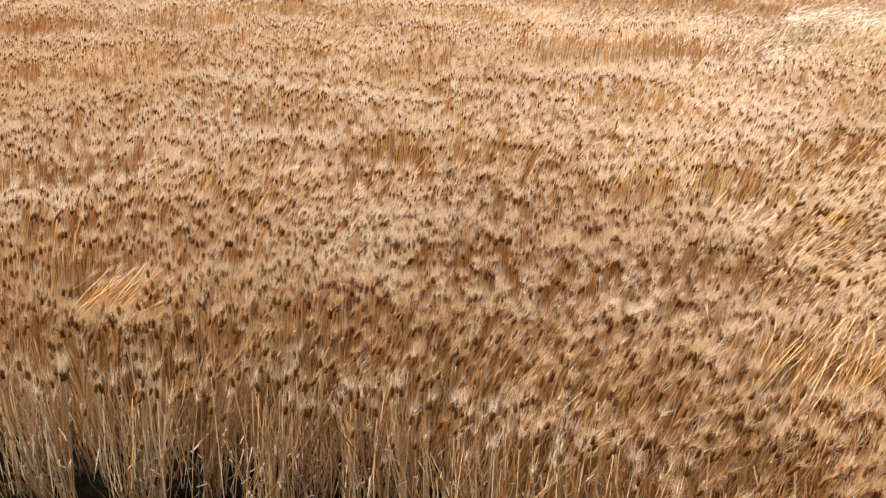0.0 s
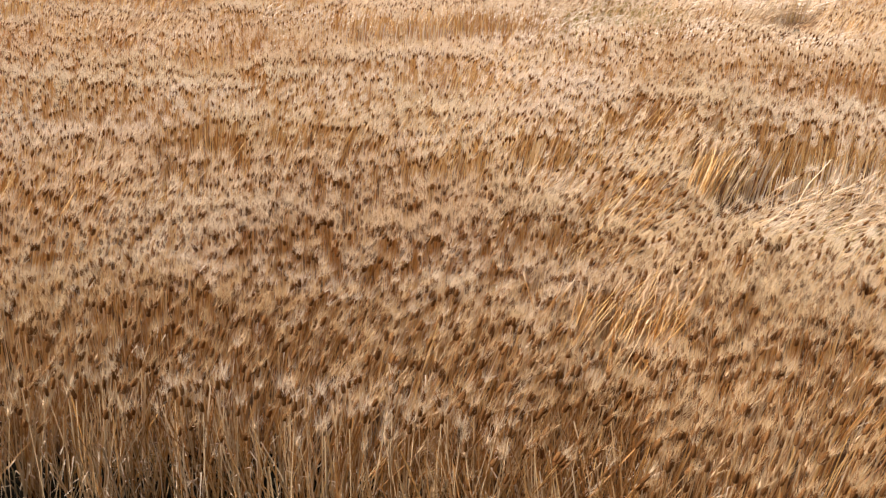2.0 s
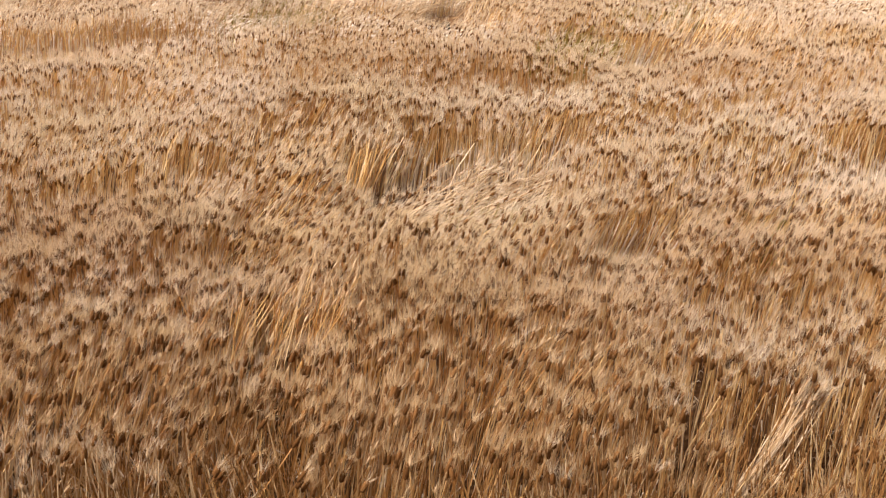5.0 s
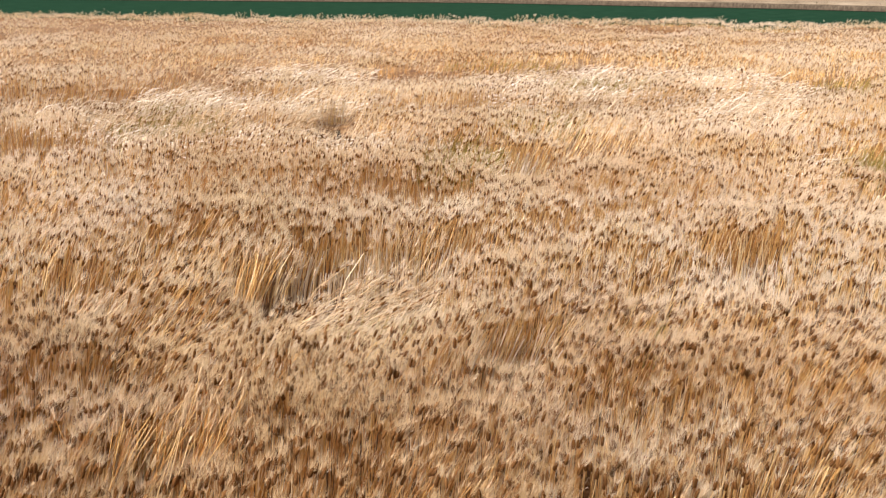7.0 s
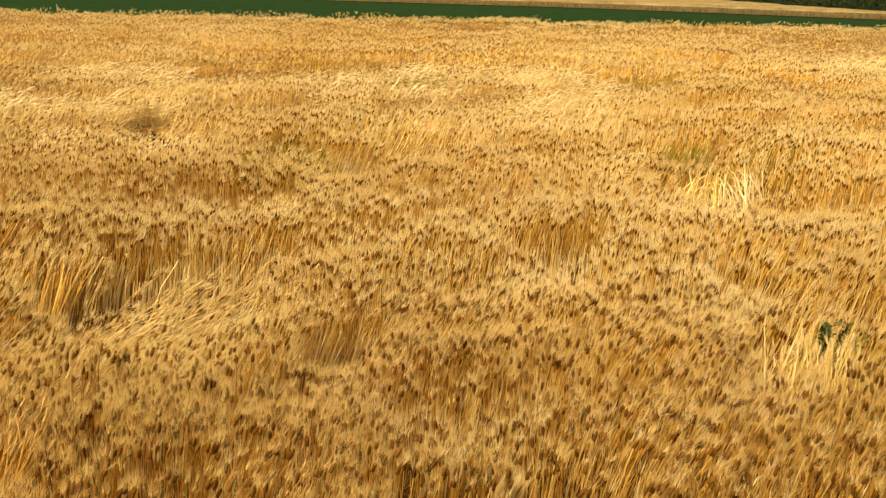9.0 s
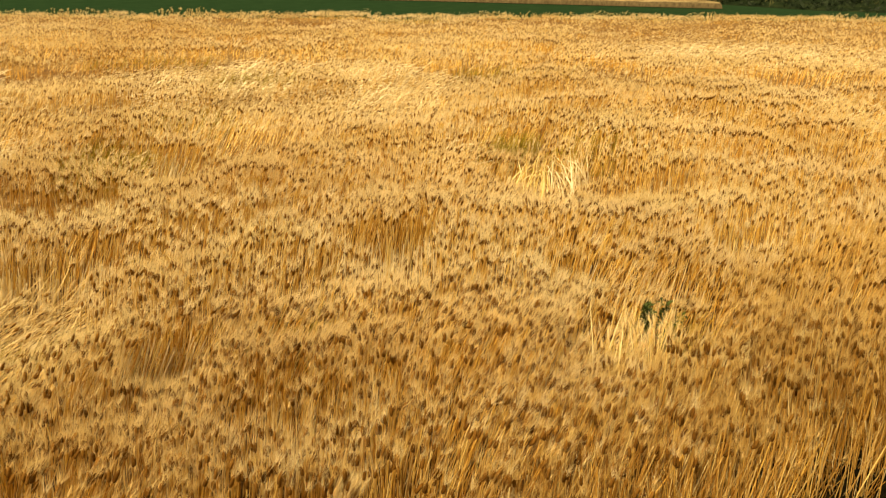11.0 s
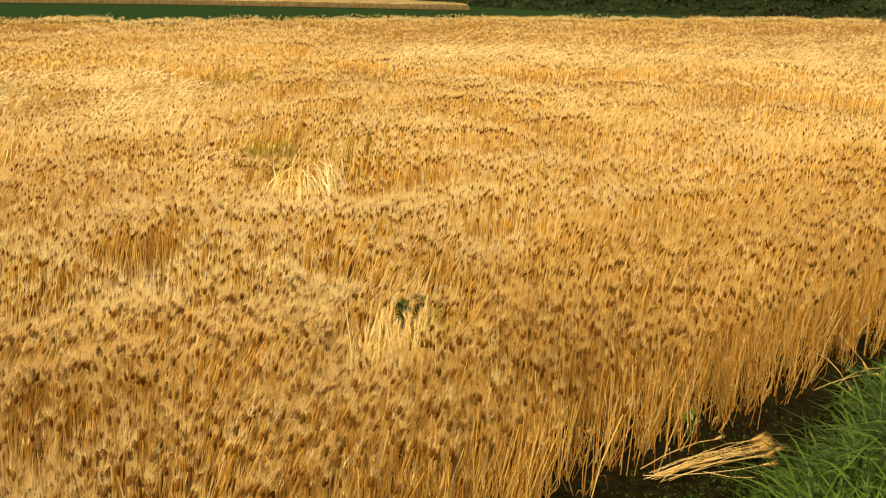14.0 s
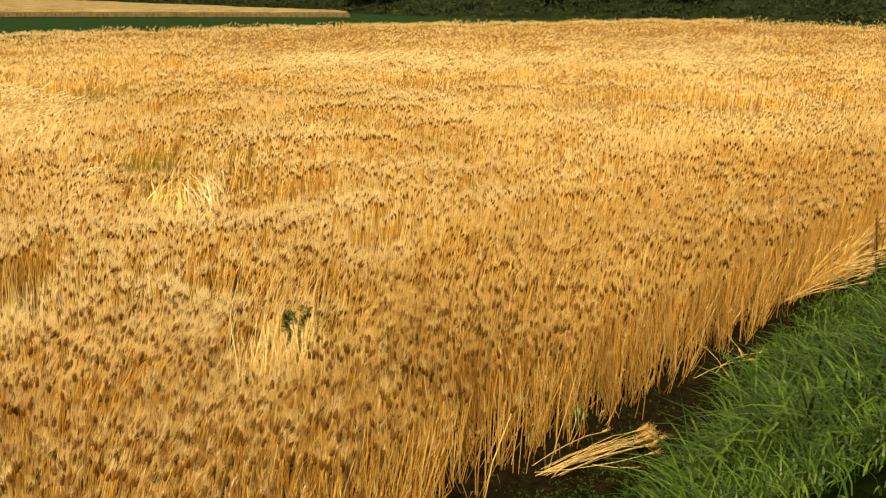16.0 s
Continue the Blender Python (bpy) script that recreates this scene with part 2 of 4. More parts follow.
FAR_LODGED = [
    (-6.1, 25, 1, 2.6, -20, 0.85),
    (-0.4, 26.7, 2.2, 1.8, 8, 0.9),
    (-3.7, 28.0, 1.5, 2.6, 8, 0.9),
    (-0.2, 34.5, 2.4, 3.0, -6, 0.85),
    (5.7, 29.5, 1.2, 4.2, -15, 0.85),
    (7.7, 30.5, 1.2, 4.0, 12, 0.9),
    (9.9, 31.2, 1.4, 4.6, -10, 0.9),
    (11.8, 30.2, 1.5, 4.6, 6, 0.9),
    (14.1, 31.0, 1.5, 4.8, -12, 0.9),
]
FARTHEST_LODGED = [
    (28.2, 31.9, 3.5, 5.0, 5, 0.85),
    (33.5, 33.4, 4.0, 5.5, -8, 0.9),
    (38.0, 31.5, 5.0, 6.0, -5, 0.85),
    (43.0, 23.0, 6.0, 6.5, 0, 0.85),
    (20.9, 18.0, 2.0, 2.5, 10, 0.7),
    (15.5, 17.6, 1.2, 2.2, 15, 0.7),
    (56.0, 30.0, 10, 7, -8, 0.85),
]
LODGED = NEAR_LODGED + MIDDLE_LODGED + FAR_LODGED + FARTHEST_LODGED
# Stepped faces where the crop in front is low and bare stems show: from u, v to u, v; 0 golden, 1 pale, 2 mixed, 3 yellow; how deep, 0 to 1
NEAR_WALLS = [
    (-3.0, 6.0, -2.5, 6.1, 0, 0.17), (-7.35, 5.3, -6.6, 5.75, 0, 0.9), (9.4, 6.1, 10.4, 5.6, 0, 0.1), (1.9, 6.5, 2.7, 6.4, 3, 0.3),
    (3.0, 6.5, 3.5, 6.3, 0, 0.13), (-1.6, 6.5, -0.8, 6.9, 0, 0.9), (5.2, 7.05, 5.9, 6.7, 3, 0.53), (6.8, 8.0, 7.3, 7.6, 3, 0.49),
    (-6.8, 8.2, -5.6, 8.4, 0, 0.2), (-1.9, 8.2, -1.1, 8.3, 2, 0.26), (1.3, 8.15, 1.95, 8.0, 1, 0.75), (6.0, 8.7, 6.8, 8.4, 3, 0.4),
    (8.7, 8.9, 9.6, 8.6, 3, 0.59), (-4.2, 9.1, -3.2, 9.2, 0, 0.17),
]
FAR_WALLS = [
    (-2.7, 9.1, -2.2, 9.4, 2, 0.33), (4.4, 10.5, 5.4, 10.3, 1, 0.59), (-1.3, 10.6, -0.5, 10.8, 3, 1.0), (-0.3, 11.25, 1.35, 11.10, 1, 1.0),
    (9.2, 12.2, 10.7, 11.5, 1, 0.53), (4.4, 12.3, 5.0, 12.2, 0, 0.26), (8.55, 13.95, 10.0, 13.55, 3, 0.7), (-9.5, 13.7, -8.5, 13.9, 0, 0.26),
    (9.8, 16.75, 11.1, 16.2, 3, 0.8), (3.2, 17.4, 4.2, 17.1, 1, 1.0), (-8.7, 18.4, -4.0, 19.1, 1, 0.53), (0.0, 24.9, 0.7, 24.8, 2, 1.0),
]
WALLS = NEAR_WALLS + FAR_WALLS
# Places where the stalks stay short, so that the taller ones behind show their stems: u, v, half-length, half-width, share of height
SHORT = [
    (5.85, 6.40, 0.70, 0.75, 0.5),
    (0.6, 9.0, 1.2, 0.6, 0.6),
    (0.6, 10.5, 1.2, 0.65, 0.55),
    (9.3, 12.55, 1.0, 0.85, 0.40),
    (0.2, 21.8, 1.1, 1.7, 0.45),
    (1.9, 4.5, 0.6, 0.45, 0.5),
    (-1.3, 5.75, 0.6, 0.40, 0.62),
    (5.2, 17.2, 1.0, 0.9, 0.55),
    (1.0, 13.7, 1.8, 0.6, 0.65),
]
# Places that stay tall behind them
TALL = [(-0.5, 11.9, 0.8, 0.5), (0.6, 12.3, 2.4, 0.95), (5.2, 11.1, 1.0, 0.8), (10.9, 12.6, 1.0, 0.7), (10.9, 9.8, 0.9, 0.6), (3.8, 17.4, 1.4, 0.7), (-8.0, 19.8, 3.0, 0.8), (-7.2, 5.9, 1.2, 0.5), (-1.5, 8.0, 0.5, 0.3), (6.3, 7.6, 0.8, 0.4), (10.3, 18.2, 2.0, 0.7)]
# Bare slots between the stalks: u, v, half-length, half-width
BARE = [
    (6.22, 6.72, 0.28, 0.36),
    (9.55, 12.72, 0.16, 0.28),
    (4.7, 10.05, 0.55, 0.25),
    (10.15, 9.15, 0.35, 0.3),
    (8.8, 8.3, 0.25, 0.25),
    (-0.56, 10.56, 0.25, 0.50),
    (-0.72, 6.70, 0.11, 0.36),
    (1.95, 4.85, 0.42, 0.24),
    (-3.2, 6.15, 0.09, 0.42),
    (0.30, 23.45, 0.50, 0.85),
    (10.35, 15.75, 0.60, 0.60),
    (11.55, 15.55, 0.50, 0.35),
    (-6.3, 9.1, 0.4, 0.2),
    (1.42, 7.98, 0.10, 0.15),
    (5.62, 4.60, 0.24, 0.45),
    (6.12, 4.40, 0.15, 0.40),
    (6.62, 4.45, 0.16, 0.36),
    (9.10, 4.40, 0.13, 0.40),
    (9.75, 4.50, 0.15, 0.40),
    (10.9, 4.45, 0.13, 0.32),
    (12.0, 4.50, 0.15, 0.35),
    (7.6, 4.40, 0.10, 0.28),
    (-4.33, 4.40, 0.12, 0.35),
    (-5.9, 3.70, 0.16, 0.40),
    (-5.2, 4.05, 0.15, 0.40),
    (-3.7, 4.70, 0.10, 0.35),
    (-2.6, 5.2, 0.10, 0.25),
]


def spot(x, y, place):
    """How far from the middle of an oval place, in its own half-widths, with an uneven rim."""
    u, v = to_uv(x, y)
    return np.hypot((u - place[0]) / place[2], (v - place[1]) / place[3]) + 0.5 * (bumps(x, y, 0.3, 6) - 0.5)


def before_wall(x, y, wall):
    """How far a point lies in front of a stepped face (towards the camera), how deep the low growth there is, fitted to
    the camera's line of sight, and 1 beside it, 0 off its ends.
    """
    (xa, ya), (xb, yb) = to_xy(wall[0], wall[1]), to_xy(wall[2], wall[3])
    mx, my = (xa + xb) / 2, (ya + yb) / 2
    away = math.hypot(mx, my)
    fx, fy = -mx / away, -my / away
    ex, ey = xb - xa, yb - ya
    cross = ex * fy - ey * fx
    px, py = x - xa, y - ya
    q = (px * fy - py * fx) / cross
    s = (ex * py - ey * px) / cross
    s = s + 0.30 * (bumps(x, y, 0.45, 14) - 0.5)
    q = q + 0.35 * (bumps(x, y, 0.35, 15) - 0.5)
    side = wall[5] * step(-0.20, 0.15, q) * step(1.20, 0.85, q)
    return s, 0.70 * away / 3.15, side


def lodging(x, y):
    """How far the stalks lie down there, 0 to 1, and which way they lean."""
    along = math.atan2(UY, UX)
    far = step(17, 27, np.hypot(x, y))
    w = (0.08 + 0.80 * far) * step(0.50, 0.62, bumps(x, y, 2.4, 3) * 0.6 + bumps(x, y, 6.5, 4) * 0.4)
    ang = along + (bumps(x, y, 1.6, 5) - 0.5) * 3.0
    for place in LODGED:
        k = place[5] * (1 - step(0.6, 1.15, spot(x, y, place))) * (1 - 0.55 * far * step(0.5, 0.68, bumps(x, y, 1.7, 100)))
        ang = np.where(k > w, along + radians(place[4]) + (bumps(x, y, 0.9, 7) - 0.5) * 2.0 * far, ang)
        w = np.maximum(w, k)
    for wall in WALLS:
        s, _, side = before_wall(x, y, wall)
        w = w * (1 - 0.9 * side * step(-0.6, -0.3, s) * step(0.15, 0.05, s))
    return w, ang


def dips(x, y):
    """Troughs of short growth that run along the field, 0 to 1."""
    u, v = to_uv(x, y)
    n = 0.7 * bumps(u + 0.8 * v, v * 2.4, 2.1, 11) + 0.3 * bumps(u, v * 1.6, 0.8, 12)
    d = step(0.55, 0.66, n) * step(0.5, 1.2, v - near_edge(u))
    for place in TALL:
        d = d * step(0.8, 1.2, spot(x, y, place))
    return d


def stalk_length(x, y):
    """The length of the stalks there: waves of taller and shorter growth."""
    u, v = to_uv(x, y)
    h = 0.86 + 0.24 * (bumps(u, 1.7 * v, 1.9, 1) - 0.5) + 0.09 * (bumps(x, y, 0.6, 2) - 0.5) + 0.10 * (bumps(x, y, 5.0, 9) - 0.5)
    h = h * (1 - 0.11 * dips(x, y))
    for place in SHORT:
        h = h * (1 - (1 - place[4]) * (1 - step(0.7, 1.15, spot(x, y, place))))
    for wall in WALLS:
        s, depth, side = before_wall(x, y, wall)
        low = np.clip(0.16 + 0.84 * s / depth, 0.16, 1.0)
        h = np.where(s > 0, h * (1 - side * (1 - low)), h + side * step(-0.7, -0.2, s) * np.maximum(0.78 - h, 0))
    return h


def bare(x, y):
    """True where no stalks stand."""
    out = np.zeros(np.shape(x), bool)
    for place in BARE:
        out |= spot(x, y, place) < 1
    return out

# ---- ground ----
def ring_ground():
    """One sheet of short green crop to the horizon."""
    r = np.array([0, 20, 60, 120, 300, 900, 3000.0])
    k = 48
    v, f = [(0, 0, -0.03)], []
    for q in r[1:]:
        v += [(q * math.cos(2 * math.pi * i / k), q * math.sin(2 * math.pi * i / k), -0.03) for i in range(k)]
    for i in range(k):
        f.append((0, 1 + i, 1 + (i + 1) % k, 1 + (i + 1) % k))
    for j in range(len(r) - 2):
        for i in range(k):
            a, b = 1 + j * k + i, 1 + j * k + (i + 1) % k
            f.append((a, a + k, b + k, b))
    me = bpy.data.meshes.new("ground")
    me.from_pydata(v, [], [q if q[2] != q[3] else q[:3] for q in f])
    me.materials.append(M_GROUND)
    return tagged(new("ground", me), "dark green short crop on flat farmland", "ground", kind="structure")


ring_ground()


def sheet(us, vs, height):
    """Corners and quads of a sheet over the plan."""
    u, v = np.meshgrid(us, vs, indexing="ij")
    x, y = to_xy(u, v)
    z = height(x, y, u, v)
    n, m = u.shape
    i = np.arange(n * m).reshape(n, m)
    q = np.stack([i[:-1, :-1], i[1:, :-1], i[1:, 1:], i[:-1, 1:]], -1).reshape(-1, 4)
    return np.stack([x, y, z], -1).reshape(-1, 3), q


def soil_height(x, y, u, v):
    return 0.02 + 0.05 * (bumps(x, y, 0.35, 21) - 0.5) * step(4.6, 3.9, v) + 0.03 * (bumps(x, y, 0.12, 22) - 0.5)


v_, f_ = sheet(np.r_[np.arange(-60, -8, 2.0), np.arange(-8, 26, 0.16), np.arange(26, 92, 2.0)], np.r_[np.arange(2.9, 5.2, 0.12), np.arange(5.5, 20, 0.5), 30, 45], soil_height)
tagged(soup("soil_strip", v_, f_, M_SOIL, smooth=True), "bare near-black soil along the field's edge", "soil", kind="structure")


def bank_height(x, y, u, v):
    up = step(3.6, 0.2, v + np.where(u < -3, 1.3 * step(-2.0, -5.0, u), 0)) ** 1.2 * 2.3 + 0.05 * (bumps(x, y, 0.6, 23) - 0.5)
    # Unseen upward slope behind the camera, added to block sky light from there.
    up = up + 8.0 * step(-2.5, -15, v)
    return np.where(v > 3.75, -0.02, up)


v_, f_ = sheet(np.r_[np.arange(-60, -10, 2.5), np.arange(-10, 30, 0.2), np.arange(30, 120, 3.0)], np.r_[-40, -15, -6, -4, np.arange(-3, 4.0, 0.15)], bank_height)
tagged(soup("grass_bank", v_, f_, M_BANK, smooth=True), "turfed earth bank beside the field, with an unseen rise added behind", "bank", kind="structure")


# ---- barley ----
def bent(base, lean, top, s):
    """A point at share s of stalks that stand at base, lean by a way in plan and end at height top."""
    return np.stack([base[:, 0] + lean[:, 0] * s**1.5, base[:, 1] + lean[:, 1] * s**1.5, top * s**0.85], -1)


def unit(a):
    return a / np.maximum(np.linalg.norm(a, axis=-1, keepdims=True), 1e-9)


def around(axis):
    """Two directions across each axis."""
    side = unit(np.cross(axis, np.where(np.abs(axis[:, 2:]) > 0.9, [[1.0, 0, 0]], [[0, 0, 1.0]])))
    return side, np.cross(axis, side)


def tube(points, radii, sides):
    """Prisms through given points: (rings of (n, 3)), radii a ring."""
    axis = unit(points[-1] - points[0])
    a, b = around(axis)
    rings = []
    for p, r in zip(points, radii):
        for k in range(sides):
            t = 2 * math.pi * k / sides
            rings.append(p + (a * math.cos(t) + b * math.sin(t)) * np.asarray(r).reshape(-1, 1))
    f = []
    for j in range(len(points) - 1):
        for k in range(sides):
            p, q = j * sides + k, j * sides + (k + 1) % sides
            f += [(p, q, q + sides), (p, q + sides, p + sides)]
    return np.stack(rings, 1), f


def spindle(foot, axis, length, radius, sides, rings):
    a, b = around(axis)
    n = len(foot)
    length, radius = np.broadcast_to(length, n)[:, None], np.broadcast_to(radius, n)[:, None]
    pts = [foot]
    for s, w in rings:
        for k in range(sides):
            t = 2 * math.pi * (k + 0.5) / sides
            squash = 1.0 if k % 2 else 0.85
            pts.append(foot + axis * length * s + (a * math.cos(t) + b * math.sin(t)) * radius * w * squash)
    pts.append(foot + axis * length)
    f, last = [], 1 + len(rings) * sides
    for k in range(sides):
        k2 = (k + 1) % sides
        f.append((0, 1 + k2, 1 + k))
        for j in range(len(rings) - 1):
            p, q = 1 + j * sides + k, 1 + j * sides + k2
            f += [(p, q, q + sides), (p, q + sides, p + sides)]
        f.append((1 + (len(rings) - 1) * sides + k, 1 + (len(rings) - 1) * sides + k2, last))
    return np.stack(pts, 1), f


def leaning(tilt, turn):
    """Leans in plan, as a share of the length, from a tilt and a turn."""
    return np.stack([np.cos(turn), np.sin(turn)], -1) * np.sin(tilt)[:, None]


def grow(base, length, lean, lod, piles, gr, lie=0.0, wind=0.12, fuzz=1.0):
    """Barley stalks with ears, awns and dry leaves. lean: the way they lean in plan, as a share of the length; wind: how far the awns blow along the field."""
    stems, ears, pale, awns, leaves = piles
    n = len(base)
    if n == 0:
        return
    wide = (1.0, 1.15, 1.6, 2.2)[lod]
    bow = np.hypot(*lean.T)
    lean = lean * (np.minimum(bow, 0.995) / np.maximum(bow, 1e-6) * length)[:, None]
    upright = np.sqrt(1 - np.minimum(bow, 0.995) ** 2)
    dark = gr.random(n) < (0.78, 0.66, 0.58, 0.50)[lod] * (1 - (0.35 if lod < 2 else 0.7) * lie) * ((0.75, 0.55, 0.25, 0.2)[lod] + (0.5, 0.9, 1.4, 1.5)[lod] * step(0.34, 0.64, bumps(base[:, 0], base[:, 1], (0.9, 1.2, 1.7, 2.6)[lod], 97)))
    top = (length + np.where(dark, 0.115, 0.0)) * upright
    tip = bent(base, lean, top, 1.0)
    thick = gr.uniform(0.0028, 0.0058, n) * wide
    if lod < 2:
        wavy = gr.normal(0, 0.018, (n, 3)) * [1, 1, 0]
        stems.add(*tube([bent(base, lean, top, s) + wavy * (0.2 < s < 0.9) for s in ((0.0, 0.5, 1.0), (0.1, 0.6, 1.0))[lod]], [thick * 1.1, thick, thick * 0.8], 3))
    elif lod == 2:
        stems.add(*tube([bent(base, lean, top, s) for s in (0.2, 1.0)], [thick, thick * 0.8], 3))
    else:
        low, high = bent(base, lean, top, 0.4), bent(base, lean, top, 1.0)
        side = around(unit(high - low))[gr.integers(0, 2)] * thick[:, None]
        stems.add(np.stack([low - side, low + side, high], 1), [(0, 1, 2)])
    blow = np.array([UX, UY, 0.0])
    axis = unit(unit(tip - bent(base, lean, top, 0.75)) + gr.normal(0, 0.15, (n, 3)) + blow * (wind - 0.10) + [0, 0, 0.25])
    axis[:, 2] -= 0.10 * gr.random(n)
    axis = unit(axis)
    elen = gr.uniform(0.082, 0.116, n) * (0.90, 1, 1.1, 1.3)[lod]
    erad = gr.uniform(0.0145, 0.0195, n) * (0.90, 1.05, 1.2, 1.35)[lod]
    if lod == 0:
        ears.add(*spindle(tip[dark], axis[dark], elen[dark], erad[dark], 5, ((0.14, 0.95), (0.74, 0.95))))
        pale.add(*spindle(tip[~dark], axis[~dark], elen[~dark], erad[~dark] * 0.6, 4, ((0.45, 1.0),)))
    else:
        ears.add(*spindle(tip[dark], axis[dark], elen[dark], erad[dark], 4 if lod == 1 else 3, ((0.45, 1.0),)))
    many = int((37, 22, 11, 6)[lod] * fuzz)
    a, b = around(axis)
    for k in range(many):
        s = gr.uniform(0.05, 0.95, (n, 1))
        t = gr.uniform(0, 2 * math.pi, (n, 1))
        out = a * np.cos(t) + b * np.sin(t)
        foot = tip + axis * (elen * np.where(dark, s[:, 0] * 0.45 + 0.58, s[:, 0]))[:, None] + out * erad[:, None] * 0.7
        way = unit(axis + out * gr.uniform(0.08, 0.72, (n, 1)) + blow * wind)
        end = foot + way * gr.uniform(0.08, 0.16, (n, 1)) * (1, 1, 1.1, 1.3)[lod]
        end[:, 2] -= 0.012
        across = unit(np.cross(way, gr.normal(0, 1, (n, 3)))) * 0.0011 * (0.78, 1.9, 4.0, 8.2)[lod]
        awns.add(np.stack([foot - across, foot + across, end], 1), [(0, 1, 2)])
    if lod < 2:
        has = gr.random(n) < (0.5, 0.25)[lod]
        m = int(has.sum())
        s = gr.uniform(0.05, 0.6, m)
        foot = np.stack([base[has, 0] + lean[has, 0] * s**1.5, base[has, 1] + lean[has, 1] * s**1.5, top[has] * s**0.85], -1)
        t = gr.uniform(0, 2 * math.pi, m)
        out = np.stack([np.cos(t), np.sin(t), np.zeros(m)], -1)
        across = np.stack([-np.sin(t), np.cos(t), np.zeros(m)], -1) * gr.uniform(0.003, 0.006, (m, 1))
        reach = gr.uniform(0.06, 0.16, (m, 1))
        mid = foot + out * reach * 0.5 + np.array([0, 0, 1]) * reach * 0.35
        end = foot + out * reach - np.array([0, 0, 1]) * reach * gr.uniform(0.2, 1.0, (m, 1))
        end[:, 2] = np.maximum(end[:, 2], 0.02)
        leaves.add(np.stack([foot - across * 0.6, foot + across * 0.6, mid - across, mid + across, end], 1), [(0, 1, 3), (0, 3, 2), (2, 3, 4)])


def scattered(near, far, density, gr, spread=(-30, 108)):
    """Points of the field between two distances from the camera's stand, within its panned view, spread evenly."""
    a0, a1 = radians(spread[0]), radians(spread[1])
    n = int(0.5 * (a1 - a0) * (far**2 - near**2) * density)
    r = np.sqrt(gr.uniform(near**2, far**2, n))
    a = gr.uniform(a0, a1, n)
    x, y = r * np.sin(a), r * np.cos(a)
    u, v = to_uv(x, y)
    ragged = near_edge(u) + 0.10 * (bumps(x, y, 0.5, 31) - 0.5) + 0.08 * gr.normal(0, 1, n)
    ok = ~bare(x, y) & (v > ragged) & (v < far_edge(u) + 0.5 * (bumps(x, y, 1.5, 32) - 0.5)) & (u < RIGHT_END)
    return np.stack([x[ok], y[ok]], -1)


def combed(x, y):
    """The wind's lean of standing crop, in plan: patches that lean along the field, some hard, some hardly."""
    hard = 0.05 + 0.31 * step(0.36, 0.80, 0.65 * bumps(x, y, 1.5, 91) + 0.35 * bumps(x, y, 0.6, 92))
    way = math.atan2(UY, UX) + 2.2 * (bumps(x, y, 1.9, 93) - 0.5)
    return np.stack([np.cos(way), np.sin(way)], -1) * hard[:, None]


def tufted(x, y, size=0.28):
    """The middle of the tuft that a stalk at x, y grows from."""
    ix, iy = np.floor(x / size), np.floor(y / size)
    return np.stack([(ix + 0.2 + 0.6 * lattice(ix, iy, 95)) * size, (iy + 0.2 + 0.6 * lattice(ix, iy, 96)) * size], -1)


def field_piece(near, far, density, lod, piles, gr, spread=(-29, 106), fuzz=1.0):
    base = scattered(near, far, density, gr, spread)
    x, y = base.T
    lie, turn = lodging(x, y)
    n = len(x)
    u, v = to_uv(x, y)
    tilt = np.clip(lie * radians(66 if lod < 2 else 44) + 0.35 * lie * (1.15 - lie) * gr.normal(0, 1, n), -1.45, 1.45)
    lean = leaning(tilt, turn + 0.3 * gr.normal(0, 1, n)) + combed(x, y) * (1 - 0.8 * lie)[:, None] + gr.normal(0, 0.075, (n, 2))
    rim = np.exp(-(v - near_edge(u)) / 0.30)
    lean = lean + (rim * 0.10 * gr.normal(0, 1, n))[:, None] * np.array([UX, UY]) + (rim * 0.09 * np.abs(gr.normal(0, 1, n)))[:, None] * np.array([UY, -UX])
    length = stalk_length(x, y) * (1 + 0.035 * gr.normal(0, 1, n))
    if lod > 1:
        length = length * (1 + 0.22 * (bumps(x, y, 0.8, 98) - 0.5) + 0.18 * (bumps(x, y, 2.2, 99) - 0.5)) * (1 - 0.15 * lie)
    if lod == 0:
        length = length * (1 - 0.42 * gr.random(n) ** 1.5 * np.exp(-(v - near_edge(u)) / 0.7))
        root = base + (tufted(x, y) - base) * (0.7 * np.minimum(1, 1.8 * rim))[:, None]
        lean = lean + (base - root) / length[:, None]
        base = root
    old = lie + 0.15 * gr.normal(0, 1, n) > 0.5          # bleached where they lie
    # share of the shade-darkened, rustier stalks, growing towards the near edge
    shade_rust = step(2.9, 1.0, v - near_edge(u) - 1.6 * step(6, 9, u) + 1.2 * (bumps(x, y, 1.1, 16) - 0.5)) * (0.9 - 0.55 * step(-2.5, -0.5, u) * step(5.0, 3.0, u) * step(0.5, 1.4, v - near_edge(u))) * step(30, 18, u)
    rusty = ~old & (gr.random(n) < 0.9 * shade_rust)
    for some, heap in ((~old & ~rusty, piles), (old, cream_piles if lod > 1 else pale_piles), (rusty, shaded_rusty_piles)):
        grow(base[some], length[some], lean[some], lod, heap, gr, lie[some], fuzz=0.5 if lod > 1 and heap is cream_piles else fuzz)


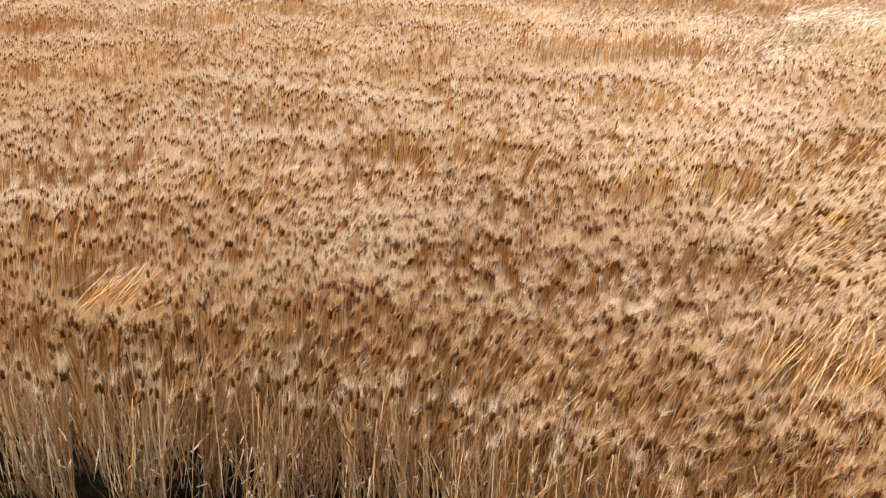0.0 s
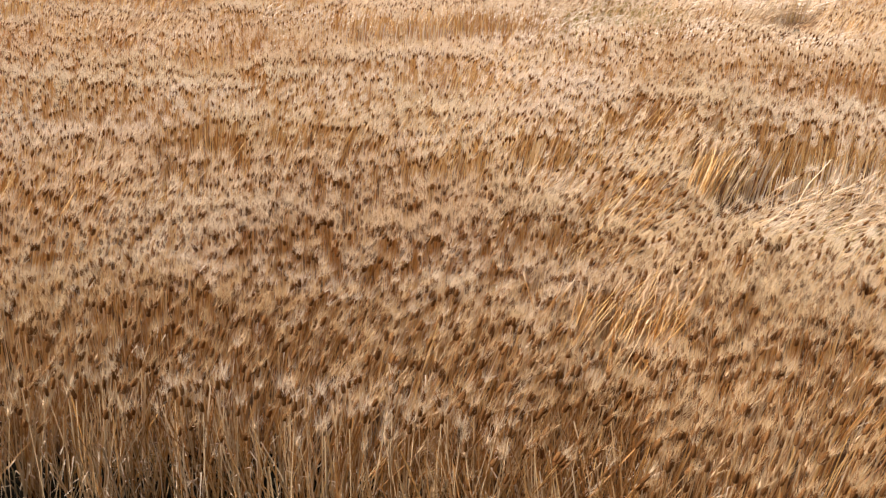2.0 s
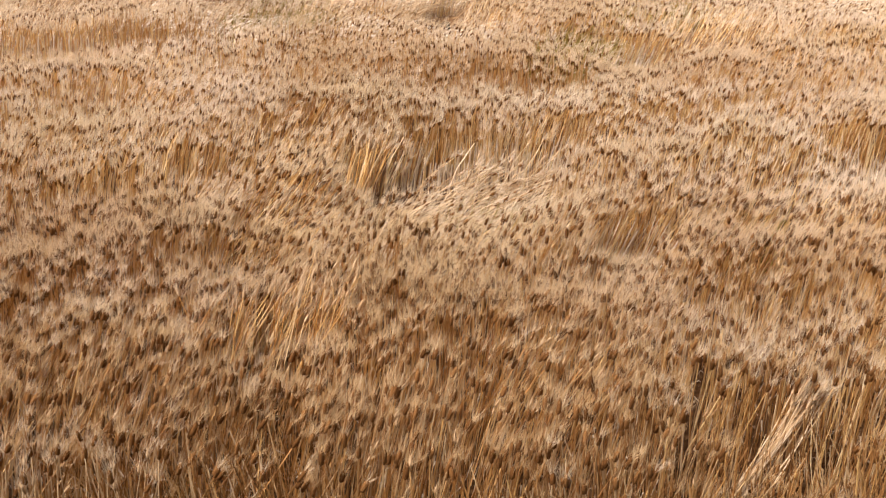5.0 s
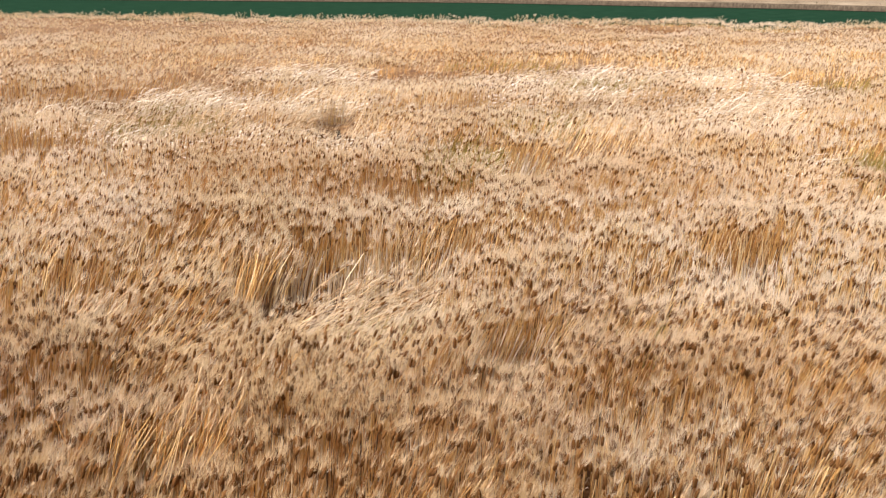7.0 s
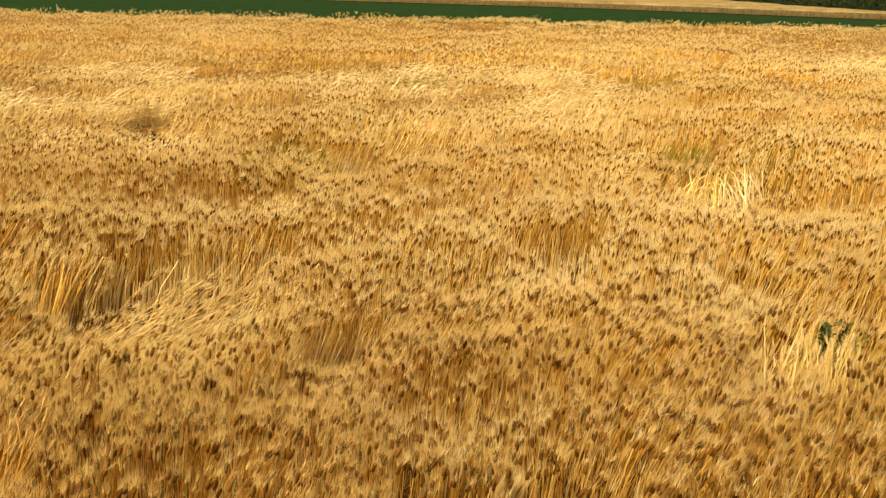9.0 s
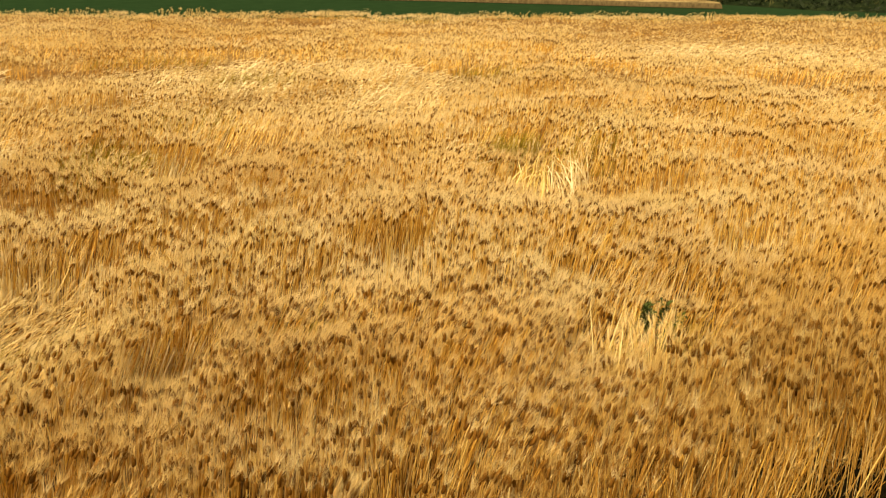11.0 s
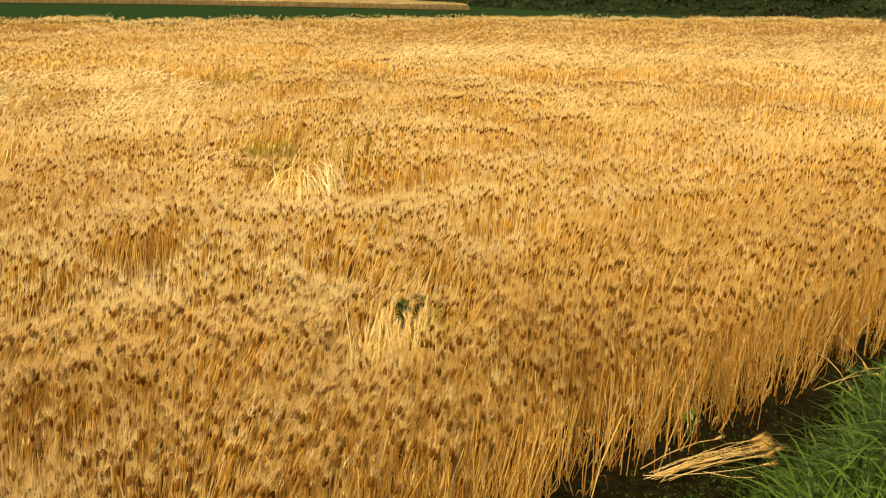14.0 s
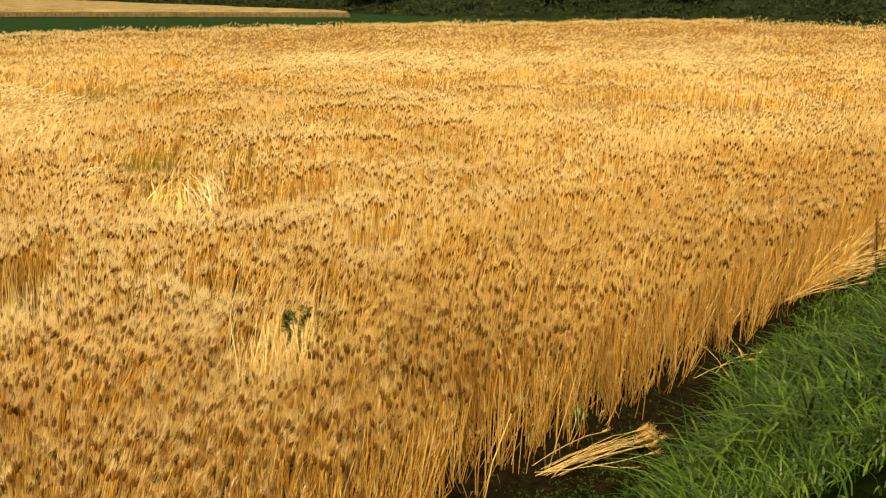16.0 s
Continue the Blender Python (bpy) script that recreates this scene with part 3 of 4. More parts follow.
field = tagged(new("barley_field"), "ripe golden barley field with dark ears and lodged patches", "barley", kind="stuff")
piles = tuple(Pile() for _ in range(5))
pale_piles = (Pile(), piles[1], piles[2], Pile(), piles[4])
cream_piles = (pale_piles[0], piles[1], piles[2], Pile(), piles[4])
shaded_rusty_piles = (Pile(), piles[1], piles[2], Pile(), piles[4])
field_piece(3.5, 6.6, 140, 0, piles, rng, fuzz=0.74)
field_piece(6.6, 9.5, 145, 0, piles, rng, fuzz=0.92)
field_piece(9.5, 17, 64, 1, piles, rng)
field_piece(17, 32, 32, 2, piles, rng)
field_piece(32, 58, 14, 3, piles, rng)
field_piece(58, 110, 5.0, 3, piles, rng)


def far_rim(n, gr):
    """Thick growth along the field's far edge."""
    u = gr.uniform(-30, RIGHT_END, n)
    x, y = to_xy(u, far_edge(u) - 2.2 * gr.random(n) ** 1.5)
    long = 0.72 + 0.22 * (bumps(x, y, 2.6, 33) - 0.5) + 0.34 * (bumps(x, y, 0.9, 34) - 0.5) + 0.03 * gr.normal(0, 1, n)
    grow(np.stack([x, y], -1), long, leaning(np.abs(gr.normal(0, 0.2, n)), gr.uniform(0, 6.28, n)), 3, piles, gr, np.full(n, 1.4))


far_rim(9000, rng)


def edge_stems(n, gr):
    """Tufts of crooked bare stems and dry leaves that crowd the near edge, bowed as they hang."""
    u = gr.uniform(-9, 17, n)
    v = near_edge(u) - 0.10 + 0.9 * gr.random(n) ** 1.3
    x, y = to_xy(u, v)
    ok = ~bare(x, y)
    u, v, x, y = u[ok], v[ok], x[ok], y[ok]
    n = len(u)
    root = tufted(x, y)
    base = np.concatenate([root + gr.normal(0, 0.048, (n, 2)), np.full((n, 1), 0.02)], 1)
    along, outward, up = np.array([UX, UY, 0.0]), np.array([UY, -UX, 0.0]), np.array([0, 0, 1.0])
    tall = gr.uniform(0.66, 0.92, n) * np.where(gr.random(n) < 0.10, 0.5, 1.0)
    slant = 1.2 * (bumps(x, y, 0.7, 18) - 0.46) + gr.normal(0, 0.22, n)
    hang = 0.04 + 0.13 * gr.normal(0, 1, n) + 0.25 * (gr.random(n) < 0.08)
    tip = base + along * (0.45 * tall * slant)[:, None] + outward * (tall * hang)[:, None] + up * tall[:, None]
    bowed = outward * gr.normal(0.02, 0.035, n)[:, None] + along * gr.normal(0, 0.04, n)[:, None]
    thick = gr.uniform(0.0020, 0.0044, n)
    pts = [base + (tip - base) * q + bowed * (math.sin(math.pi * q) + 0.4 * math.sin(2 * math.pi * q)) + gr.normal(0, 0.013, (n, 3)) * (q > 0) for q in (0.0, 0.3, 0.65, 1.0)]
    v3, f3 = tube(pts, [thick] * 4, 3)
    left = gr.random(n) < step(-1.0, -5.0, u) * 0.72 + 0.06
    third = ~left & (gr.random(n) < 0.1)
    # most edge stems take the rustier colour with the shade painted in
    shaded_rusty_piles[0].add(v3[~left & ~third], f3)
    piles[0].add(v3[third], f3)
    pale_piles[0].add(v3[left], f3)
    s = gr.uniform(0.05, 0.7, (n, 1))
    foot = base + (tip - base) * s
    b = gr.uniform(0, 6.28, n)
    out, reach = np.stack([np.cos(b), np.sin(b), 0 * b], -1), gr.uniform(0.06, 0.2, (n, 1))
    across = np.stack([-np.sin(b), np.cos(b), 0 * b], -1) * gr.uniform(0.002, 0.005, (n, 1))
    mid = foot + out * reach * 0.4 + up * reach * 0.15
    end = foot + out * reach * 0.6 - up * reach * gr.uniform(0.3, 1.3, (n, 1))
    end[:, 2] = np.maximum(end[:, 2], 0.03)
    piles[4].add(np.stack([foot - across * 0.6, foot + across * 0.6, mid - across, mid + across, end], 1)[::2], [(0, 1, 3), (0, 3, 2), (2, 3, 4)])


edge_stems(6500, rng)


def understorey(near, far, density, gr):
    """Bare stems, some dead or broken, that fill the crop between the eared stalks."""
    base = scattered(near, far, density, gr)
    x, y = base.T
    lie, turn = lodging(x, y)
    up = lie < 0.5
    base, x, y, lie, turn = base[up], x[up], y[up], lie[up], turn[up]
    n = len(x)
    tilt = np.abs(gr.normal(0.03, 0.09, n)) + lie * radians(60)
    turn = turn + gr.normal(0, 1.5, n) * (1 - 0.8 * lie)
    long = stalk_length(x, y) * gr.uniform(0.6, 0.92, n)
    lean = (leaning(tilt, turn) + combed(x, y)) * long[:, None]
    top = long * np.cos(tilt)
    thick = gr.uniform(0.0026, 0.0045, n) * (0.9 if far < 10 else 1.1)
    v3, f3 = tube([bent(base, lean, top, s) for s in (0.03, 0.55, 1.0)], [thick, thick, thick * 0.8], 3)
    old = gr.random(n) < 0.2
    piles[0].add(v3[~old], f3)
    pale_piles[0].add(v3[old], f3)


understorey(4.5, 9.5, 32, rng)
understorey(9.5, 14, 20, rng)


def wall_stems(gr):
    """The crowded stems of the stepped faces."""
    for wall in WALLS:
        (xa, ya), (xb, yb) = to_xy(wall[0], wall[1]), to_xy(wall[2], wall[3])
        mx, my = (xa + xb) / 2, (ya + yb) / 2
        away = math.hypot(mx, my)
        n = int(math.hypot(xb - xa, yb - ya) * (120 if away < 9 else 85 if away < 14 else 55) * wall[5] * (1.5 if wall[5] > 0.7 else 1))
        q, deep = np.clip(gr.normal(0.5, 0.36, n), -0.15, 1.15), gr.random(n) ** 1.4 * 0.4 + 0.30 * (bumps(40 * gr.random(n), 0 * mx, 9.0, 14) - 0.5) * 0.2
        base = np.stack([xa + (xb - xa) * q + mx / away * deep, ya + (yb - ya) * q + my / away * deep], -1)
        ok = ~bare(*base.T)
        base = base[ok]
        n = len(base)
        along = math.atan2(UY, UX)
        tilt, turn = np.abs(gr.normal(0.06, 0.08, n)), along + gr.normal(0, 0.9, n)
        long = stalk_length(*base.T) * gr.uniform(0.7, 0.98, n)
        long = np.maximum(long, 0.45)
        lean = (leaning(tilt, turn) + 0.7 * combed(*base.T)) * long[:, None]
        top = long * np.cos(tilt)
        thick = gr.uniform(0.0034, 0.0062, n) * (1.0 if away < 9 else 1.3 if away < 14 else 1.9) * np.where(deep[ok] < 0.1, 1.25, 0.9)
        v3, f3 = tube([bent(base, lean, top, s) for s in (0.02, 0.5, 1.0)], [thick, thick, thick * 0.8], 3)
        pale = gr.random(n) < (0.35, 0.55, 0.45, 0.20)[wall[4]] + 0.25 * (deep[ok] < 0.1)
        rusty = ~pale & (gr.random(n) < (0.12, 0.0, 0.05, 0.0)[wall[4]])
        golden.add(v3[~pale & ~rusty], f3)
        shaded_rusty_piles[0].add(v3[rusty], f3)
        (bright if away > 7 else pale_piles[0]).add(v3[pale], f3)


golden, bright = Pile(), Pile()
wall_stems(rng)


def mats(gr):
    """The lying, bleached stalks of the lodged places, with their heads."""
    lying = Pile()
    for u0, v0, a, c, turn, much in LODGED:
        if much < 0.7:
            continue
        x0, y0 = to_xy(u0, v0)
        away = math.hypot(x0, y0)
        n = int(min(620, a * c * 3.14 * (34 if away < 14 else 26 if away < 24 else 18)))
        r, t = np.sqrt(gr.random(n)), gr.uniform(0, 2 * math.pi, n)
        x, y = to_xy(u0 + a * r * np.cos(t), v0 + c * r * np.sin(t))
        clear = ~bare(x, y)
        x, y = x[clear], y[clear]
        n = len(x)
        swirl = 2.4 * (bumps(x, y, 1.1, 94) - 0.5) * step(12, 20, away)
        way = math.atan2(UY, UX) + radians(turn) + swirl + gr.normal(0, 0.45, n)
        tilt = np.clip(radians(60) + gr.normal(0, 0.25, n), 0.5, 1.45)
        long = gr.uniform(0.55, 0.95, n)
        half = n if away < 17 else n // 2
        grow(np.stack([x, y], -1)[:half], long[:half], leaning(tilt, way)[:half], 1 if away < 17 else 2, pale_piles if away < 17 else cream_piles, gr, np.full(half, 0.7), fuzz=1.0 if away < 17 else 0.6)
        k = n if away > 14 else 3
        rise = stalk_length(x, y)[:k] * gr.uniform(0.35, 0.75, k) if away > 14 else gr.uniform(0.1, 0.3, k)
        foot = np.stack([x[:k], y[:k], 0.05 + rise * 0.8], -1)
        out = np.stack([np.cos(way), np.sin(way), 0 * way], -1)[:k]
        end = foot + out * (long[:k] * 0.7)[:, None] + [0, 0, 1] * gr.uniform(-0.12, 0.28, k)[:, None]
        mid = (foot + end) / 2 + [0, 0, 1] * (0.08 * gr.random(k))[:, None]
        thick = gr.uniform(0.003, 0.005, k) * (1 if away < 14 else 1.6 if away < 24 else 2.3)
        lying.add(*tube([foot, mid, end], [thick, thick, thick * 0.8], 3))
    tagged(lying.make("lying_stalks", M_STRAW, field), kind="stuff")


mats(rng)
tagged(pale_piles[0].make("bleached_stems", M_BLEACHED, field), kind="stuff")
tagged(cream_piles[3].make("cream_awns", M_CREAM, field), kind="stuff")
tagged(bright.make("pale_face_stems", M_STRAW, field), kind="stuff")
tagged(golden.make("yellow_stems", M_YELLOW, field), kind="stuff")
tagged(shaded_rusty_piles[0].make("shaded_rusty_stems", M_SHADED_RUSTY_STEM, field), kind="stuff")
tagged(shaded_rusty_piles[3].make("shaded_rusty_awns", M_SHADED_RUSTY_AWN, field), kind="stuff")
tagged(pale_piles[3].make("bleached_awns", M_PALE_AWN, field), kind="stuff")
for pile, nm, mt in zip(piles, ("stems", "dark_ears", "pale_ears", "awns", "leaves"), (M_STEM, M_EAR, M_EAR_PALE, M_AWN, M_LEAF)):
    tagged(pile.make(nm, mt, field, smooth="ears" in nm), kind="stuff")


def litter_height(x, y, u, v):
    lie, _ = lodging(x, y)
    tall = stalk_length(x, y) * np.cos(radians(9) + lie * radians(70))
    far = step(11, 36, np.hypot(x, y))
    rough = 0.10 * (bumps(x, y, 0.25, 41) - 0.5) + 0.06 * (bumps(x, y, 0.1, 42) - 0.5)
    return 0.06 + 0.05 * (bumps(x, y, 0.2, 43) - 0.5) + (tall * (0.40 * far + 0.30 * step(45, 60, np.hypot(x, y))) + rough * far) * np.where(bare(x, y), 0.2, 1.0)


us = np.r_[np.arange(-60, -10, 1.0), np.arange(-10, 24, 0.16), np.arange(24, RIGHT_END + 0.1, 0.8)]
ss = np.r_[np.linspace(0, 0.25, 70), np.linspace(0.25, 1, 50)[1:]]
U, S = np.meshgrid(us, ss, indexing="ij")
V = near_edge(U) + 0.75 + S * (far_edge(U) - near_edge(U) - 0.95)
X, Y = to_xy(U, V)
Z = litter_height(X, Y, U, V)
I = np.arange(U.size).reshape(U.shape)
quads = np.stack([I[:-1, :-1], I[1:, :-1], I[1:, 1:], I[:-1, 1:]], -1).reshape(-1, 4)
corners = np.stack([X, Y, Z], -1).reshape(-1, 3)
mid = corners[quads].mean(1)
quads = quads[~(bare(mid[:, 0], mid[:, 1]) & (np.hypot(mid[:, 0], mid[:, 1]) > 20))]          # near-black soil shows in the gaps
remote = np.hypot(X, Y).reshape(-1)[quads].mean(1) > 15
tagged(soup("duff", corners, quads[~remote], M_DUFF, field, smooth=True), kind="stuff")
tagged(soup("distant_canopy", corners, quads[remote], M_LITTER, field, smooth=True), kind="stuff")

# ---- the farm beyond ----
def far_field():
    """A second barley field: a ragged sheet of straw whose rim rounds over into a steep front, with a dark strip added
    along its foot.
    """
    right = np.array([0.57, 0.82])
    along = [0, 38, 77, 140, 205]
    line_x, line_y = [114, 104, 84, 34, -20], [38, 75, 109, 147, 182]
    n = 330
    depth = np.r_[0.0, 0.08, 0.2, 0.42, 0.75, 1.2, 1.9, np.linspace(3, 90, 34)]
    rise = np.interp(depth, [0, 0.08, 0.2, 0.42, 0.75, 1.2, 1.9], [0.0, 0.28, 0.48, 0.63, 0.73, 0.79, 0.82])
    m = len(depth)
    a, b = np.meshgrid(np.linspace(0, 205, n), depth, indexing="ij")
    p = np.stack([np.interp(a, along, line_x), np.interp(a, along, line_y)], -1)
    ragged = 0.5 * (bumps(p[..., 0], p[..., 1], 1.3, 52) - 0.5) + 0.5 * (bumps(p[..., 0], p[..., 1], 4.0, 53) - 0.5)
    p = p + (b + ragged)[..., None] * right
    z = rise * (1 + 0.14 * (bumps(p[..., 0], p[..., 1], 1.2, 51) - 0.5) + 0.10 * (bumps(p[..., 0], p[..., 1], 4.0, 54) - 0.5))
    i = np.arange(n * m).reshape(n, m)
    q = np.stack([i[:-1, :-1], i[:-1, 1:], i[1:, 1:], i[1:, :-1]], -1)
    top = np.concatenate([p, z[..., None]], -1)
    thing = tagged(new("far_barley_field"), "pale ripe barley field beyond the green crop", "barley", kind="stuff")
    tagged(soup("canopy", top.reshape(-1, 3), q[:, 3:].reshape(-1, 4), M_FAR_CROP, thing, smooth=True), kind="stuff")
    tagged(soup("steep_edge", top.reshape(-1, 3), q[:, :3].reshape(-1, 4), M_FAR_SHADED_FACE, thing, smooth=True), kind="stuff")
    end = top[0].copy()
    low = end.copy()
    low[:, 2] = 0.0
    k = np.arange(m)
    tagged(soup("end_face", np.concatenate([end, low]), np.stack([k[:-1], k[1:], k[1:] + m, k[:-1] + m], -1), M_FAR_SHADED_FACE, thing), kind="stuff")
    # near-black strip laid along the foot of the steep front
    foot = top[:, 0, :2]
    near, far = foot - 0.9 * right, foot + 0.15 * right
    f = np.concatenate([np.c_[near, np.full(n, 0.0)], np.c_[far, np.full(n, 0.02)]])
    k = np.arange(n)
    tagged(soup("foot_strip", f, np.stack([k[:-1], k[1:], k[1:] + n, k[:-1] + n], -1), M_SOIL, thing), kind="stuff")
    gr = np.random.default_rng(5)
    k = 2200
    c = gr.uniform(0, 205, k)
    p = np.stack([np.interp(c, along, line_x), np.interp(c, along, line_y)], -1) + (gr.random((k, 1)) ** 2 * 2.5 + 0.35) * right
    edge = tuple(Pile() for _ in range(5))
    grow(p, gr.uniform(0.55, 0.74, k), leaning(np.abs(gr.normal(0, 0.15, k)), gr.uniform(0, 6.28, k)), 3, edge, gr)
    for pile, nm, mt in zip(edge, ("stems", "dark_ears", "pale_ears", "awns"), (M_FAR_SHADED_FACE, M_FAR_SHADED_FACE, M_EAR_PALE, M_FAR_CROP)):
        if pile.n:
            tagged(pile.make(nm, mt, thing), kind="stuff")


far_field()

HILL_K = [-40, 20, 60, 100, 160]
HILL_X, HILL_Y = [150, 175, 200, 120, 108], [300, 200, 140, 30, -90]
HILL_OUT = np.array([0.93, 0.36])


def hill_point(k, s):
    """A point of the slope: k along its foot, s metres into it. Low terraces run along it."""
    q = np.stack([np.interp(k, HILL_K, HILL_X), np.interp(k, HILL_K, HILL_Y)], -1) + s[..., None] * HILL_OUT
    rise = np.interp(s, [0, 1.2, 3, 8, 14, 22, 40], [-0.03, 0.55, 0.8, 2.0, 3.4, 6, 12])
    terrace = 0.30 * (step(0.25, 0.75, (s / 2.3) % 1.0) - (s / 2.3) % 1.0) * step(1.0, 3.0, s)
    z = (rise + terrace) * (1 + 0.3 * (bumps(q[..., 0], q[..., 1], 6, 61) - 0.5)) + 0.25 * (bumps(q[..., 0], q[..., 1], 1.8, 62) - 0.5) * step(0, 2, s)
    return np.concatenate([q, z[..., None]], -1)


def hillside():
    """A dark overgrown slope that closes the farmland."""
    k, s = np.meshgrid(np.linspace(-40, 160, 260), np.r_[np.arange(0, 16, 0.45), 18, 22, 28, 40], indexing="ij")
    g = hill_point(k, s)
    n, m = g.shape[:2]
    i = np.arange(n * m).reshape(n, m)
    q = np.stack([i[:-1, :-1], i[:-1, 1:], i[1:, 1:], i[1:, :-1]], -1).reshape(-1, 4)
    return tagged(soup("hillside", g.reshape(-1, 3), q, M_HILL, smooth=True), "dark overgrown green hillside", "hillside", kind="structure")


hillside()


def hill_scrub(n, gr):
    """Tangled low growth on the slope: drifts of blades and leaves, some pale and dry."""
    k, s = gr.uniform(10, 160, n), 16 * gr.random(n)
    p = hill_point(k, s)
    drift = bumps(p[:, 0], p[:, 1], 3.5, 63)
    size = gr.uniform(0.15, 0.45, n) * (0.5 + 1.1 * drift)
    green, dry = Pile(), Pile()
    for _ in range(3):
        c = p + gr.normal(0, 0.35, (n, 3)) * [1, 1, 0.25] + [0, 0, 1] * (0.3 * size)[:, None]
        a, b = gr.normal(0, 1, (n, 3)) * size[:, None], gr.normal(0, 0.35, (n, 3)) * size[:, None]
        tri = np.stack([c - a * 0.6, c + b, c + a * 0.6 + [0, 0, 0.15]], 1)
        pale = gr.random(n) < 0.30 * step(0.45, 0.75, bumps(p[:, 0], p[:, 1], 2.2, 64))
        green.add(tri[~pale], [(0, 1, 2)])
        dry.add(tri[pale], [(0, 1, 2)])
    thing = tagged(new("hillside_scrub"), "dark tangled scrub and dry grass on the slope", "scrub", kind="stuff")
    tagged(green.make("leaves", M_BUSH, thing), kind="stuff")
    tagged(dry.make("dry_grass", M_DRY, thing), kind="stuff")


hill_scrub(14000, np.random.default_rng(9))


# ---- shrubs at the foot of the hillside ----
def shrub(x, y, size, gr):
    thing = tagged(new("shrub"), "dark green rounded shrub at the hillside's foot", "shrub", "shrubs on the hillside")
    thing.matrix_basis = pose(x, y, 1.6)
    stems = Pile()
    for k in range(5):
        a = gr.uniform(0, 2 * math.pi)
        foot = np.array([[0.1 * math.cos(a), 0.1 * math.sin(a), -0.1]])
        top = np.array([[0.5 * size * math.cos(a), 0.5 * size * math.sin(a), 0.7 * size]])
        stems.add(*tube([foot, (foot + top) / 2 + [[0, 0, 0.1 * size]], top], [[0.06], [0.04], [0.015]], 5))
    stems.make("trunk", M_DOCK, thing)
    n = 900
    lobe = gr.normal(0, 0.45 * size, (14, 3)) * [1, 1, 0.5] + [0, 0, 0.75 * size]
    c = lobe[gr.integers(0, 14, n)] + unit(gr.normal(0, 1, (n, 3))) * gr.uniform(0.2, 0.45, (n, 1)) * size
    c[:, 2] = np.maximum(c[:, 2], 0.05)
    p, q = gr.normal(0, 0.10 * size, (n, 3)), gr.normal(0, 0.10 * size, (n, 3))
    soup("crown", np.stack([c - p, c + q, c + p, c - q], 1).reshape(-1, 3), np.arange(4 * n).reshape(n, 4), M_BUSH, thing)


for k in range(22):
    s = k / 21
    shrub(*(np.array([121.0, 38.0]) + np.array([-6.0, -95.0]) * s + rng.normal(0, 1.5, 2) + [12, 3]), rng.uniform(2.2, 4.2), rng)


# ---- fallen stalks ----
def stalks_between(thing, feet, tips, gr, parts=("stalk", "ear", "awn_tuft"), straw=None, thick=1.0, heads=None, many=26, arch=0.0):
    """Lying stalks with ears and awns, as parts of a thing; arch: how high they bow over."""
    n = len(feet)
    stems, ears, awns = Pile(), Pile(), Pile()
    sag = gr.normal(0, 0.03, (n, 3)) + [0, 0, 0.03 + arch]
    mids = (feet + tips) / 2 + sag
    stems.add(*tube([feet, (feet + mids) / 2 + sag * 0.3, mids, (mids + tips) / 2 + sag * 0.3, tips], [np.full(n, r * thick) for r in (0.0036, 0.0036, 0.0034, 0.003, 0.0026)], 4))
    axis = unit(tips - mids + gr.normal(0, 0.05, (n, 3)))
    elen = gr.uniform(0.07, 0.09, n)
    ears.add(*spindle(tips, axis, elen, 0.010, 6, ((0.15, 0.8), (0.5, 1.0), (0.85, 0.6))))
    a, b = around(axis)
    for k in range(many):
        t = gr.uniform(0, 2 * math.pi, (n, 1))
        out = a * np.cos(t) + b * np.sin(t)
        foot = tips + axis * elen[:, None] * gr.uniform(0.0, 0.9, (n, 1)) + out * 0.006
        way = unit(axis + out * gr.uniform(0.05, 0.45, (n, 1)))
        end = foot + way * gr.uniform(0.08, 0.14, (n, 1))
        across = unit(np.cross(way, out)) * 0.0011
        awns.add(np.stack([foot - across, foot + across, end], 1), [(0, 1, 2)])
    stems.make(parts[0], straw or M_STEM, thing)
    ear = ears.make(parts[1], M_EAR_PALE, thing, smooth=True)
    awns.make(parts[2], heads or M_AWN, ear if n == 1 else thing)
    if n > 1:
        for ob in thing.children:
            tagged(ob, kind="stuff")


def on_plan(u, v, z):
    x, y = to_xy(u, v)
    return np.array([x, y, z])


gr = np.random.default_rng(21)
bundle = tagged(new("straw_bundle"), "bundle of fallen pale barley stalks on the soil", "straw")
n = 23
s = gr.uniform(-1, 1, n)
feet = on_plan(6.50, 4.03, 0.04) + s[:, None] * on_plan(0.05, -0.05, 0.0) + gr.normal(0, 0.05, (n, 3)) * [1, 1, 0.3] + gr.random((n, 1)) * [0, 0, 0.08]
tips = on_plan(7.36, 3.66, 0.12) + gr.uniform(-1, 1, (n, 1)) * on_plan(0.04, 0.06, 0.04) + gr.normal(0, 0.045, (n, 3)) + gr.random((n, 1)) * [0, 0, 0.12]
feet[:, 2], tips[:, 2] = np.maximum(feet[:, 2], 0.03), np.maximum(tips[:, 2], 0.05)
stalks_between(bundle, feet, tips, gr, straw=M_BLEACHED, thick=0.75, heads=M_SHADED_RUSTY_AWN, many=60)
